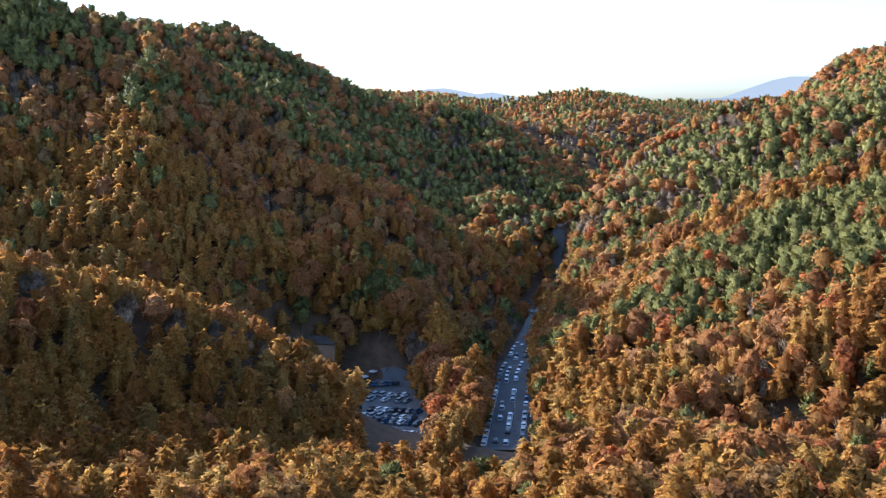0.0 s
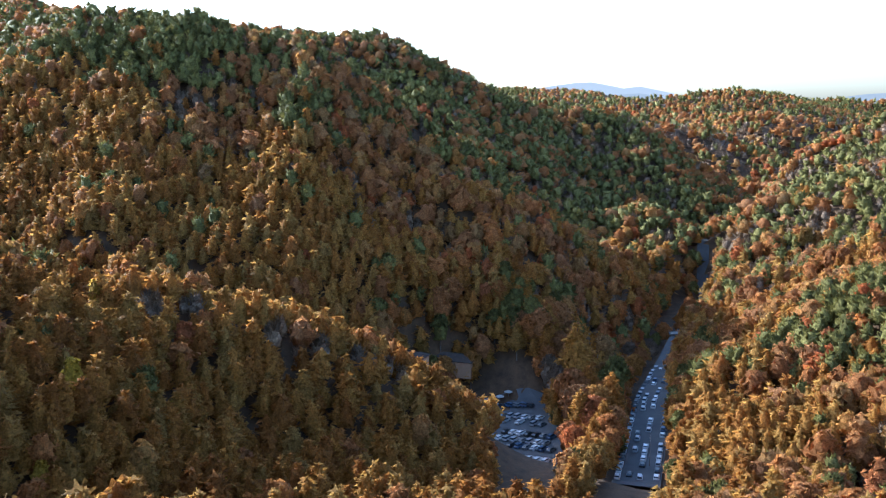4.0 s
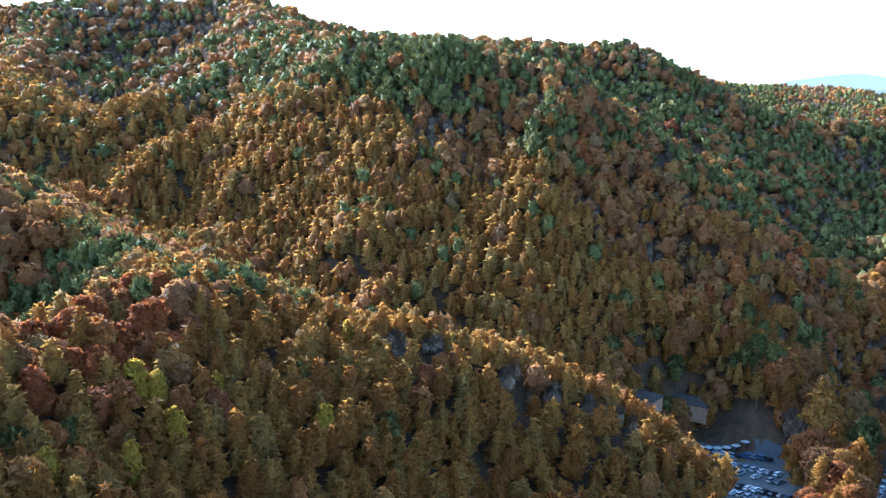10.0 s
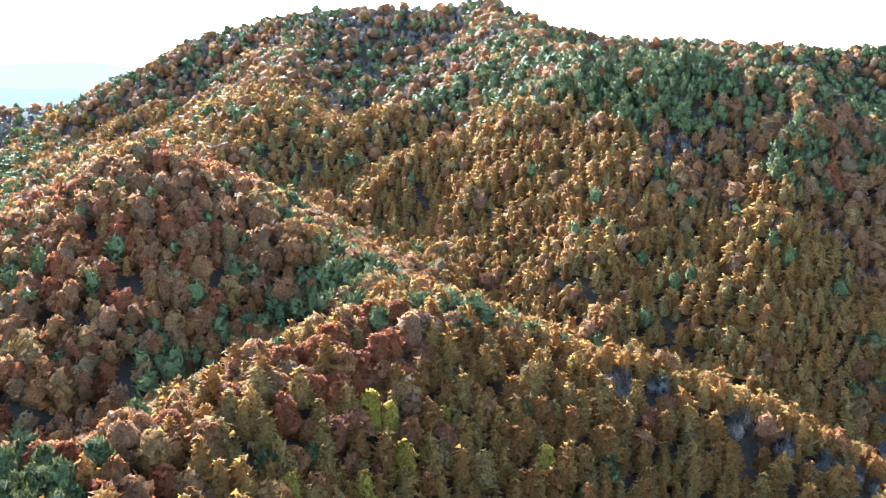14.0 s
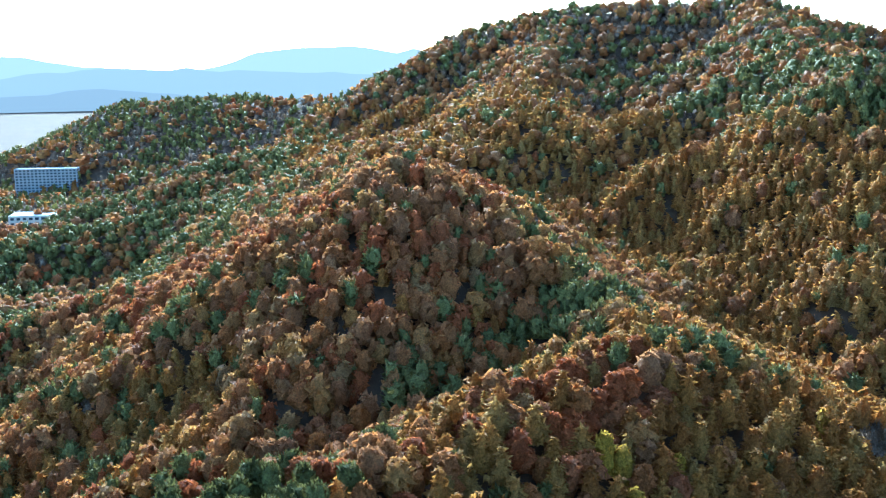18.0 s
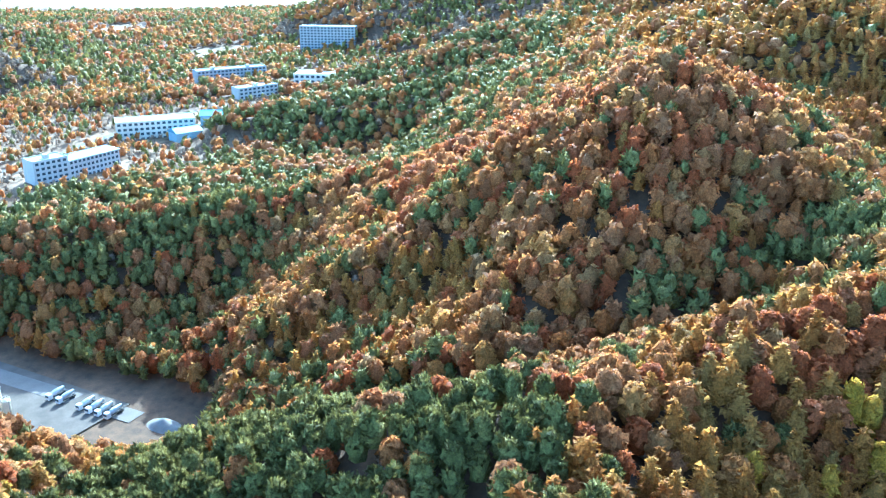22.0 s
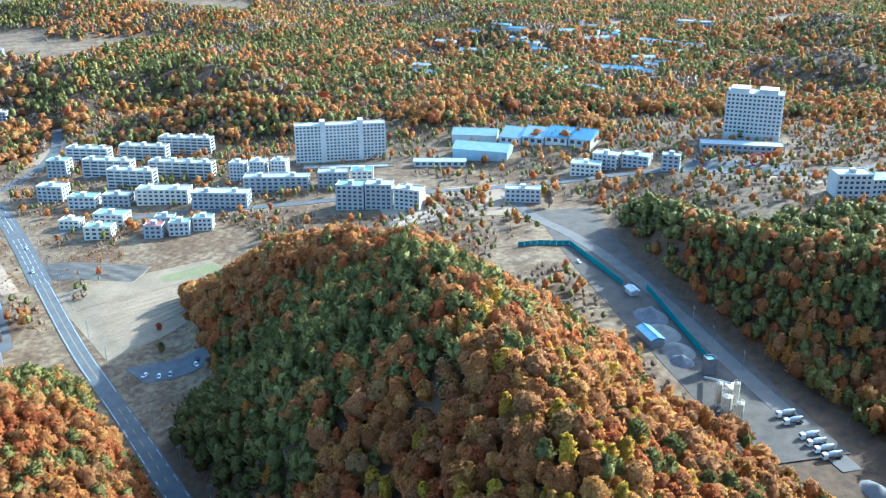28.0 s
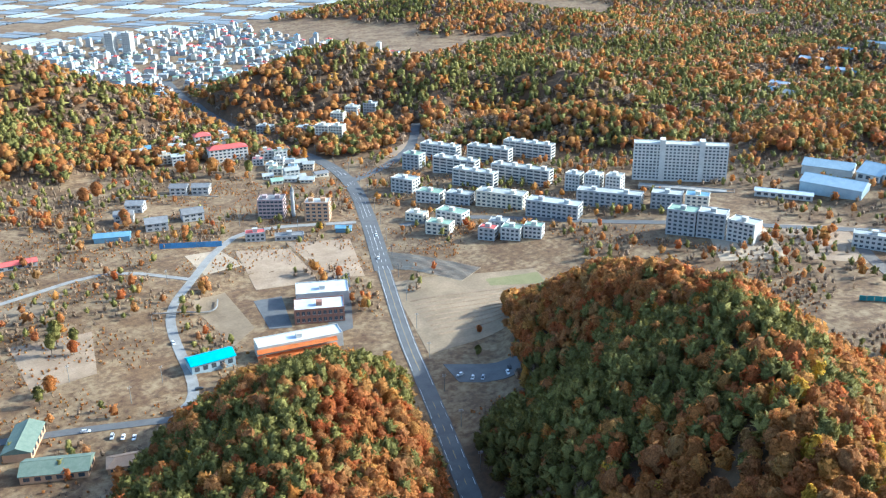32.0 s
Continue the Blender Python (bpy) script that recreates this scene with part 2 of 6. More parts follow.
# the wooded mountain and its spurs
ridge([(-420, 640, 255), (-346, 533, 228), (-258, 469, 220), (-205, 473, 216), (-174, 492, 211), (-155, 496, 196), (-93, 491, 165), (-32, 478, 120), (-3, 464, 101), (25, 449, 89), (50, 427, 70)], 0.72, 8, 2)
ridge([(-258, 469, 220), (-302, 430, 184), (-330, 383, 166), (-343, 343, 138)], 0.72, 6)
ridge([(-209, 473, 216), (-214, 440, 196), (-222, 405, 174), (-228, 372, 150), (-232, 340, 124)], 0.85, 3, 0)
ridge([(-150, 490, 206), (-142, 450, 190), (-132, 412, 168), (-124, 376, 146), (-118, 344, 124), (-112, 316, 102)], 0.85, 3, 0)
# left side of the far valley
ridge([(-300, 745, 232), (-234, 722, 226), (-176, 759, 229), (-130, 789, 207), (-101, 793, 188), (-30, 829, 166), (21, 859, 163), (43, 798, 134), (87, 754, 103), (115, 730, 82)], 0.6, 8, 2)
ridge([(-176, 759, 229), (-130, 690, 185), (-82, 634, 151), (-22, 609, 114), (32, 579, 84), (65, 556, 68)], 0.6, 8)
ridge([(-100, 1120, 190), (26, 1099, 165), (124, 1092, 151), (180, 1034, 120), (216, 976, 98), (240, 940, 80)], 0.5, 10)
# right side of the far valley
ridge([(420, 430, 210), (300, 470, 190), (201, 522, 160), (182, 540, 150), (156, 558, 133), (128, 575, 122), (102, 581, 105), (84, 573, 84), (76, 565, 70)], 0.6, 10)
ridge([(300, 260, 190), (220, 300, 160), (139, 353, 123), (114, 383, 104), (86, 411, 87), (66, 420, 66)], 0.6, 8)
ridge([(220, 220, 120), (140, 270, 95), (95, 310, 80), (66, 330, 70), (48, 330, 60)], 0.4, 10)
ridge([(200, 80, 110), (130, 170, 85), (90, 240, 68)], 0.35, 12)
# far ranges
ridge([(-600, 1700, 260), (-173, 1892, 219), (-58, 1899, 212), (91, 1697, 185), (249, 1681, 200), (375, 1862, 192), (502, 1935, 184), (900, 1900, 170)], 0.35, 20)
ridge([(508, 1517, 160), (420, 1450, 130), (330, 1400, 100)], 0.4, 10)
ridge([(700, 1200, 190), (508, 1517, 157), (700, 1800, 150)], 0.35, 20)
ridge([(160, 1500, 150), (240, 1330, 165), (330, 1280, 145), (420, 1240, 110)], 0.45, 10)
ridge([(500, 800, 260), (420, 430, 210), (420, 200, 200), (500, -100, 160)], 0.5, 20)
# hills round the town
ridge([(60, -1250, 150), (-150, -1190, 130), (-262, -1118, 112), (-307, -1075, 90), (-354, -1040, 63), (-389, -1005, 38), (-408, -976, 18)], 0.5, 10)
ridge([(-150, -1190, 130), (-180, -1000, 90), (-220, -880, 50)], 0.45, 12)
ridge([(-440, -1040, 18), (-462, -1029, 33), (-527, -1030, 69), (-641, -1011, 97), (-676, -963, 84), (-715, -897, 74), (-743, -833, 68), (-794, -799, 81), (-799, -720, 76), (-810, -661, 55)], 0.5, 10)
ridge([(-715, -897, 74), (-620, -780, 45), (-560, -700, 32)], 0.4, 10)
ridge([(-581, -760, 33), (-634, -703, 52), (-685, -624, 69), (-701, -557, 64), (-692, -503, 50)], 0.5, 10)
ridge([(-872, -1685, 22), (-1123, -1651, 60), (-1203, -1466, 75), (-1225, -1173, 66), (-1168, -934, 50)], 0.3, 20)
ridge([(-1200, -260, 55), (-1122, -227, 63), (-1129, -185, 84), (-1108, -120, 98), (-1072, -64, 81), (-974, -15, 60)], 0.5, 10)
ridge([(-820, -330, 62), (-760, -300, 66), (-720, -290, 58)], 0.35, 10)
ridge([(-1000, -480, 62), (-900, -400, 70), (-860, -420, 66)], 0.3, 14)
ridge([(-2300, -900, 40), (-1900, -1300, 90), (-1700, -1800, 90), (-1900, -2300, 60)], 0.25, 20)
ridge([(-1700, -260, 50), (-1500, -180, 90), (-1400, -90, 80)], 0.35, 20)
ridge([(-695, -445, 46), (-757, -440, 64), (-810, -426, 66), (-846, -397, 66), (-881, -343, 63), (-916, -270, 62), (-918, -223, 54)], 0.45, 14)
ridge([(-936, -744, 30), (-1017, -719, 42), (-1097, -689, 55), (-1178, -650, 69), (-1255, -609, 88)], 0.3, 20)
ridge([(-1000, -1330, 40), (-1076, -1312, 54), (-1186, -1282, 60), (-1274, -1194, 58), (-1245, -998, 45), (-1340, -955, 42)], 0.3, 20)
ridge([(-1411, -943, 48), (-1558, -894, 62), (-1553, -681, 58), (-1406, -509, 42)], 0.25, 20)
ridge([(-1491, -88, 51), (-1494, 18, 56), (-1440, 103, 50), (-1382, 178, 66), (-1422, 246, 74), (-1447, 368, 94)], 0.35, 16)
# the hill between yard and road, and the low hill beside the road
ridge([(-181, -67, 124), (-228, -112, 124), (-282, -165, 119), (-323, -208, 109), (-346, -264, 95), (-365, -313, 75), (-378, -346, 42)], 0.79, 8, 0)
ridge([(-60, -110, 112), (-90, -170, 96), (-112, -215, 82), (-135, -270, 76), (-172, -318, 70), (-195, -335, 62), (-200, -350, 45)], 0.55, 10, 0)
ridge([(-112, -225, 80), (-88, -262, 72), (-60, -275, 62)], 0.5, 12)

# level ground: a line, half its width, and its heights come with the points
FLATS = []


def smooth(a, b, v):
    t = np.clip((v - a) / (b - a), 0, 1)
    return t * t * (3 - 2 * t)


def along(line, x, y):
    """Distance from a broken line, and its height at the nearest place."""
    best, zz = np.full(x.shape, 1e9), np.zeros(x.shape)
    for (ax, ay, az), (bx, by, bz) in zip(line[:-1], line[1:]):
        dx, dy = bx - ax, by - ay
        k = np.clip(((x - ax) * dx + (y - ay) * dy) / (dx * dx + dy * dy + 1e-9), 0, 1)
        d = np.hypot(x - ax - k * dx, y - ay - k * dy)
        near = d < best
        best, zz = np.where(near, d, best), np.where(near, az + k * (bz - az), zz)
    return best, zz


def floor_height(x, y):
    w, s = np.zeros(x.shape), np.zeros(x.shape)
    for fx, fy, fz in FLOOR:
        k = 1.0 / ((x - fx) ** 2 + (y - fy) ** 2 + 900.0) ** 1.7
        w += k
        s += k * fz
    return s / w


def land(x, y):
    x, y = np.asarray(x, float), np.asarray(y, float)
    base = floor_height(x, y)
    gully = (vnoise(x, y, 55, 1) - 0.5) * 2 + (vnoise(x, y, 24, 2) - 0.5)
    h = base
    for crest, slope, round_ in RIDGES:
        r = np.full(x.shape, -1e9)
        for (ax, ay, az), (bx, by, bz) in zip(crest[:-1], crest[1:]):
            dx, dy = bx - ax, by - ay
            t = np.clip(((x - ax) * dx + (y - ay) * dy) / (dx * dx + dy * dy + 1e-9), 0, 1)
            d = np.hypot(x - ax - t * dx, y - ay - t * dy)
            side = np.sqrt(d * d + round_ * round_) - round_
            q = az + t * (bz - az) - slope * side * (1 + 0.17 * gully * smooth(5, 60, d))
            top = np.maximum(r, q)
            r = top + 1.2 * np.exp(-np.abs(r - q) / 2.0) * smooth(0, 8, d)
        k = 5.0
        m = np.maximum(h, r)
        h = m + k * np.log1p(np.exp(-np.abs(h - r) / k)) * smooth(-25, 0, r - h + 10) * 0.7
    h = h + (vnoise(x, y, 90, 3) - 0.5) * 5 * smooth(4, 30, h - base)
    for line, half, soft in FLATS:
        d, zz = along(line, x, y)
        h = h + (zz - h) * (1 - smooth(half, half + soft, d))
    return h, base


MAIN_ROAD = ((-140, -140, 54), (-175, -190, 43), (-206, -246, 34), (-256, -340, 26), (-284, -398, 25), (-335, -491, 25), (-382, -575, 24), (-434, -674, 22), (-460, -762, 21), (-455, -905, 20), (-467, -1080, 18), (-520, -1300, 14))
SIDE_ROAD = ((-436, -690, 22), (-490, -705, 23), (-550, -740, 25), (-600, -800, 30))
TOWN_STREET = ((-400, -560, 24), (-440, -540, 28), (-480, -485, 31), (-520, -425, 35), (-560, -380, 38), (-600, -320, 40), (-640, -270, 42), (-690, -190, 52), (-690, -110, 58), (-720, -60, 60), (-780, -20, 62), (-850, 60, 65))
LANE = ((-139, -399, 27), (-161, -417, 26), (-176, -486, 27), (-190, -523, 28), (-222, -558, 28), (-256, -597, 27), (-300, -630, 26), (-378, -590, 24))
FARM_LANE = ((-60, -590, 31), (-108, -597, 30), (-183, -611, 29), (-222, -558, 28))
LOW_ROAD = ((-20, -450, 28), (-66, -434, 27), (-102, -418, 27), (-139, -399, 27))
FLATS += [
    (MAIN_ROAD, 8, 14), (TOWN_STREET, 6, 10), (LANE, 4, 7), (FARM_LANE, 3, 7), (LOW_ROAD, 4, 7), (SIDE_ROAD, 5, 8),
    (((-245, -500, 25), (-240, -420, 25)), 36, 14),
    (((-300, -355, 26), (-272, -335, 26)), 12, 8),
    (((20, 270, 57), (24, 330, 57), (30, 400, 57), (46, 470, 59), (70, 560, 64)), 7, 12),
    (((-48, 332, 57), (-35, 318, 57), (-14, 296, 57)), 15, 16),
    (((-330, -8, 43), (-370, -50, 43), (-430, -110, 42), (-500, -170, 41), (-590, -240, 40)), 24, 22),
]


def axis(lo, hi, step, far_lo, far_hi):
    core = list(np.arange(lo, hi + 0.1, step))
    left, right, s = [], [], step
    v = lo
    while v > far_lo:
        s *= 1.13
        v -= s
        left.append(v)
    v, s = hi, step
    while v < far_hi:
        s *= 1.13
        v += s
        right.append(v)
    return np.array(left[::-1] + core + right)


def grid_mesh(name, xs, ys, zs):
    nx, ny = len(xs), len(ys)
    X, Y = np.meshgrid(xs, ys)
    co = np.stack([X, Y, zs], -1).reshape(-1, 3)
    i = (np.arange(ny - 1)[:, None] * nx + np.arange(nx - 1)[None, :]).ravel()
    quads = np.stack([i, i + 1, i + nx + 1, i + nx], -1)
    me = bpy.data.meshes.new(name)
    me.vertices.add(len(co))
    me.vertices.foreach_set("co", co.ravel())
    me.loops.add(quads.size)
    me.loops.foreach_set("vertex_index", quads.ravel().astype(np.int32))
    me.polygons.add(len(quads))
    me.polygons.foreach_set("loop_start", np.arange(0, quads.size, 4, dtype=np.int32))
    me.update(calc_edges=True)
    me.polygons.foreach_set("use_smooth", np.ones(len(quads), bool))
    return me


GX, GY = axis(-860, 260, 6.0, -4700, 4700), axis(-760, 880, 6.0, -4700, 4700)
MX, MY = np.meshgrid(GX, GY)
GZ, GBASE = land(MX, MY)


def ground_z(x, y):
    """Height of the ground sheet (bilinear on its own grid)."""
    x, y = np.asarray(x, float), np.asarray(y, float)
    i, j = np.clip(np.searchsorted(GX, x) - 1, 0, len(GX) - 2), np.clip(np.searchsorted(GY, y) - 1, 0, len(GY) - 2)
    u, v = (x - GX[i]) / (GX[i + 1] - GX[i]), (y - GY[j]) / (GY[j + 1] - GY[j])
    return (GZ[j, i] * (1 - u) + GZ[j, i + 1] * u) * (1 - v) + (GZ[j + 1, i] * (1 - u) + GZ[j + 1, i + 1] * u) * v


# woods cover what stands above the valley floors; the town side is open
def wooded(x, y, z, base):
    rise = z - base
    w = smooth(3, 9, rise + (vnoise(x, y, 30, 2) - 0.5) * 6)
    w = np.maximum(w, (along(((-330, -10, 0), (-300, -130, 0), (-260, -230, 0), (-235, -255, 0), (-200, -215, 0), (-160, -150, 0)), x, y)[0] < 28) * 1.0)
    w = np.maximum(w, (along(((-385, 5, 0), (-430, -40, 0), (-480, -95, 0), (-540, -175, 0)), x, y)[0] < 42) * 1.0)
    w = np.maximum(w, (along(((-500, 30, 0), (-545, 40, 0), (-600, 110, 0), (-690, 190, 0), (-800, 200, 0)), x, y)[0] < 72) * 1.0)
    w = np.maximum(w, (along(((-545, -90, 0), (-575, -30, 0), (-600, 20, 0)), x, y)[0] < 30) * 1.0)
    far = (np.hypot(x, y) > 900) * smooth(0.06, 0.16, vnoise(x, y, 130, 1)) * (np.hypot(x + 900, y + 2300) > 1150)
    w = np.maximum(w, far * 0.9)
    valley = (x > -120) & (y > 60) | (x > -420) & (y > 240) | (x > -430) & (y > 12)
    return np.where(valley, 1.0, w)


gm = grid_mesh("ground", GX, GY, GZ)
wood_grid = wooded(MX, MY, GZ, GBASE)
oa = gm.attributes.new("open", "FLOAT", "POINT")
oa.data.foreach_set("value", (1 - wood_grid).ravel().astype(np.float32))
gm.materials.append(M_GROUND)
tagged(new("ground", gm), "hilly ground with leaf litter and dry autumn grass", "ground", kind="structure")


# ---- trees ----
def tris_mesh(name, tri, material, tint=None, normals=None):
    """A mesh of loose triangles, n x 3 x 3, with a soft normal for each corner."""
    n = len(tri)
    me = bpy.data.meshes.new(name)
    me.vertices.add(n * 3)
    me.vertices.foreach_set("co", np.ascontiguousarray(tri, np.float32).ravel())
    me.loops.add(n * 3)
    me.loops.foreach_set("vertex_index", np.arange(n * 3, dtype=np.int32))
    me.polygons.add(n)
    me.polygons.foreach_set("loop_start", np.arange(0, n * 3, 3, dtype=np.int32))
    me.update(calc_edges=True)
    if tint is not None:
        me.attributes.new("tint", "FLOAT", "FACE").data.foreach_set("value", tint.astype(np.float32))
    if normals is not None:
        me.polygons.foreach_set("use_smooth", np.ones(n, bool))
        me.attributes.new("custom_normal", "FLOAT_VECTOR", "POINT").data.foreach_set("vector", np.ascontiguousarray(normals, np.float32).ravel())
    me.materials.append(material)
    return me


def unit(v):
    return v / (np.linalg.norm(v, axis=-1, keepdims=True) + 1e-9)


def leaf_tris(pos, out, size, r, long_=1.0, loose=0.75, along_=None):
    """Leaf clumps at pos: triangles of the given size, turned roughly outward, or reaching along the directions given."""
    n = len(pos)
    nrm = unit(unit(out) + r.normal(0, loose, (n, 3)))
    a = unit(np.cross(nrm, r.normal(0, 1, (n, 3))))
    if along_ is not None:
        a = unit(along_ + r.normal(0, 0.45, (n, 3)))
        nrm = unit(np.cross(a, np.cross(nrm, a)))
    b = np.cross(nrm, a)
    s = size * (0.5 + r.random((n, 1)))
    return np.stack([pos + a * s * long_, pos - a * s * 0.5 * long_ + b * s * 0.7, pos - a * s * 0.5 * long_ - b * s * 0.7], 1)


# shape of a crown, in parts of the tree's height: half width, where it begins, flatness of its clumps
SHAPE = {"larch": (0.235, 0.33, 0.75), "oak": (0.33, 0.22, 0.8), "maple": (0.32, 0.2, 0.8), "pine": (0.245, 0.3, 0.62), "ginkgo": (0.20, 0.16, 0.9), "bare": (0.27, 0.25, 0.9)}


def clumps(kind, count, r):
    """Middles and radii of the clumps that make a crown."""
    wide, base, flat = SHAPE[kind]
    cs, rs = [], []
    for i in range(count):
        a, k = i * 2.4 + r.normal(0, 0.35), (i + 0.5) / count
        ring = (k ** 0.55) if count > 1 else 0.0
        size = wide * r.uniform(0.36, 0.52) * (1.0 if count > 11 else 1.3)
        off = max(wide * ring - size * 0.75, 0.0)
        rise = 1 - 0.85 * (off / wide) ** 1.6 - 0.12 * r.random()
        top = 0.97 - size * flat
        cs.append((off * math.cos(a), off * math.sin(a), base + size * flat * 0.6 + max(top - base - size * flat * 0.6, 0.02) * rise))
        rs.append((size, size, size * flat))
    return np.array(cs), np.array(rs)


def hull(kind, sides, rings, r, scale=1.0):
    """The closed, uneven body of a crown: triangles, and a soft normal for each corner."""
    wide, base, flat = SHAPE[kind]
    ang = (np.arange(sides)[None, :] + 0.5 * (np.arange(rings) % 2)[:, None]) * 2 * np.pi / sides + r.normal(0, 0.12, (rings, sides))
    if kind == "larch":
        u = np.linspace(0, 0.86, rings)
        rad = wide * 1.12 * (1 - u) ** 0.66 * np.where(u == 0, 0.8, 1.0)
        z, top = base + u * (1 - base), 1.0
        rise = np.full(rings, 0.38)
    else:
        u = np.linspace(-0.6, 0.84, rings)
        rad = wide * (1 - np.abs(u) ** 2.2) ** 0.5
        mid, half = base + (1 - base) * 0.42, (1 - base) * 0.55
        z, top = mid + u * half, mid + half
        rise = u * 0.95
    lobes = 1 + (0.16 if kind in ("oak", "maple", "pine") else 0.1) * np.cos(ang * 3 + np.arange(rings)[:, None] * 1.9 + r.random() * 6)
    rr = rad[:, None] * lobes * r.uniform(0.74, 1.22, (rings, sides)) * scale
    zz = z[:, None] + r.normal(0, 0.035, (rings, sides))
    v = np.stack([rr * np.cos(ang), rr * np.sin(ang), zz], -1)
    nv = np.stack([np.cos(ang), np.sin(ang), np.broadcast_to(rise[:, None], ang.shape) + 0.12], -1)
    nv = unit(nv)
    slope = (np.roll(rr, 1, 1) - np.roll(rr, -1, 1)) / (rr + 0.02) * sides / 12.5
    nv = nv + np.stack([-np.sin(ang), np.cos(ang), 0 * ang], -1) * slope[:, :, None] * 0.55
    nv[:-1, :, 2] += 0.5 * (rr[:-1] - rr[1:]) / (rr[:-1] + 0.03)
    nv[1:, :, 2] -= 0.35 * np.clip(rr[1:] - rr[:-1], 0, None) / (rr[1:] + 0.03)
    tip, tn = np.array([r.normal(0, 0.02), r.normal(0, 0.02), top]), np.array([0, 0, 1.0])
    tri, nrm = [], []
    for i in range(rings - 1):
        for k in range(sides):
            q = (k + 1) % sides
            quad = ((i, k), (i, q), (i + 1, q), (i + 1, k))
            for t in ((0, 1, 2), (0, 2, 3)):
                tri.append([v[quad[j]] for j in t])
                nrm.append([nv[quad[j]] for j in t])
    for k in range(sides):
        q = (k + 1) % sides
        tri.append([v[-1, k], v[-1, q], tip])
        nrm.append([nv[-1, k], nv[-1, q], tn])
    return np.array(tri), unit(np.array(nrm))


def crown(kind, n, r):
    """Triangles of a crown for a tree of height 1 that stands at the origin: leaves in a deep shell, in clumps or tiers, round a small solid inside."""
    wide, base, flat = SHAPE[kind]
    sides, rings = (5, 2) if n < 8 else (5, 3) if n < 30 else (7, 3) if n < 150 else (8, 5)
    body, bn = hull(kind, sides, rings, r, 1.0)
    if kind == "bare":
        n = n * 2
    area = np.linalg.norm(np.cross(body[:, 1] - body[:, 0], body[:, 2] - body[:, 0]), axis=1)
    if kind != "larch" and n >= 150:
        count = 26 if n >= 600 else 16 if n >= 150 else 9
        cs, rs = clumps(kind, count, r)
        pick = r.choice(count, n, p=rs[:, 0] ** 2 / (rs[:, 0] ** 2).sum())
        d = unit(r.normal(0, 1, (n, 3)))
        d[:, 2] = np.where(d[:, 2] < -0.3, -d[:, 2], d[:, 2])
        pos = cs[pick] + d * rs[pick] * (0.7 + 0.5 * r.random((n, 1)))
        mid = np.array([0, 0, base + 0.3 * (1 - base)])
        out = unit(d * 0.7 + unit(pos - mid) * 0.6)
    else:
        pick = r.choice(len(body), n, p=area / area.sum())
        w = r.dirichlet((1, 1, 1), n)[:, :, None]
        pos, out = (body[pick] * w).sum(1), unit((bn[pick] * w).sum(1))
        k = 0.7 + 0.46 * r.random((n, 1))
        pos[:, :2] *= k
        if kind == "larch":
            # branches in tiers
            tiers = 13 if n >= 600 else 8 if n >= 150 else 5
            step = (pos[:, 2] - base) / (1 - base) * tiers
            pos[:, 2] = base + (np.floor(step) + 0.5 + (step - np.floor(step) - 0.5) * 0.55) / tiers * (1 - base)
            pos[:, :2] *= r.uniform(0.8, 1.22, tiers + 2)[np.clip(step.astype(int), 0, tiers)][:, None]
        else:
            pos[:, 2] += (k[:, 0] - 1) * 0.12
    total = float(area.sum()) * 0.5 * {"larch": 1.15, "pine": 1.0}.get(kind, 1.05)
    size = math.sqrt(total / n / 1.25) * (1.15 if n >= 600 else 0.95 if n >= 150 else 0.85 if n >= 50 else 0.66)
    if kind == "bare":
        leaf = leaf_tris(pos, out, size * 0.8, r, 3.0, 1.0, out + np.array([0, 0, 0.8]))
        leaf[:, 1:] = leaf[:, 1:].mean(1, keepdims=True) + (leaf[:, 1:] - leaf[:, 1:].mean(1, keepdims=True)) * 0.4
    elif kind == "larch":
        leaf = leaf_tris(pos, out + np.array([0, 0, 0.5]), size * 0.85, r, 1.5, 0.7, out * np.array([1, 1, 0.2]) - np.array([0, 0, 0.1]))
    elif kind == "pine":
        leaf = leaf_tris(pos, out, size * 0.85, r, 1.5, 1.0, out + np.array([0, 0, 0.35]))
    else:
        leaf = leaf_tris(pos, out, size, r, 1.0, 0.8)
    face = unit(np.cross(leaf[:, 1] - leaf[:, 0], leaf[:, 2] - leaf[:, 0]))
    face *= np.sign((face * out).sum(1, keepdims=True) + 1e-9)
    soft = unit(np.repeat((out + face * 0.3)[:, None, :], 3, 1))
    core = body.copy()
    if kind == "bare":
        core[:, :, :2] *= 1.1
        core[:, :, 2] *= 0.82
    core[:, :, :2] *= 0.74 if n >= 600 else 0.78
    core[:, :, 2] = base + (core[:, :, 2] - base) * (0.88 if n >= 600 else 0.92)
    return np.concatenate([leaf, core]), np.concatenate([soft, bn])


HEIGHT = {"larch": 12.5, "oak": 12.0, "maple": 11.0, "pine": 12.0, "ginkgo": 12.5, "bare": 8.5}
DENSE = np.array((0.92, 0.7, 0.75, 0.9, 0.8, 0.9))          # share of the places that a kind fills
KINDS = list(LEAF)

# stands of one look: middle, radii, and the share of larch, oak, maple, pine, ginkgo, bare
STANDS = []


def stand(*row):
    STANDS.append(row)


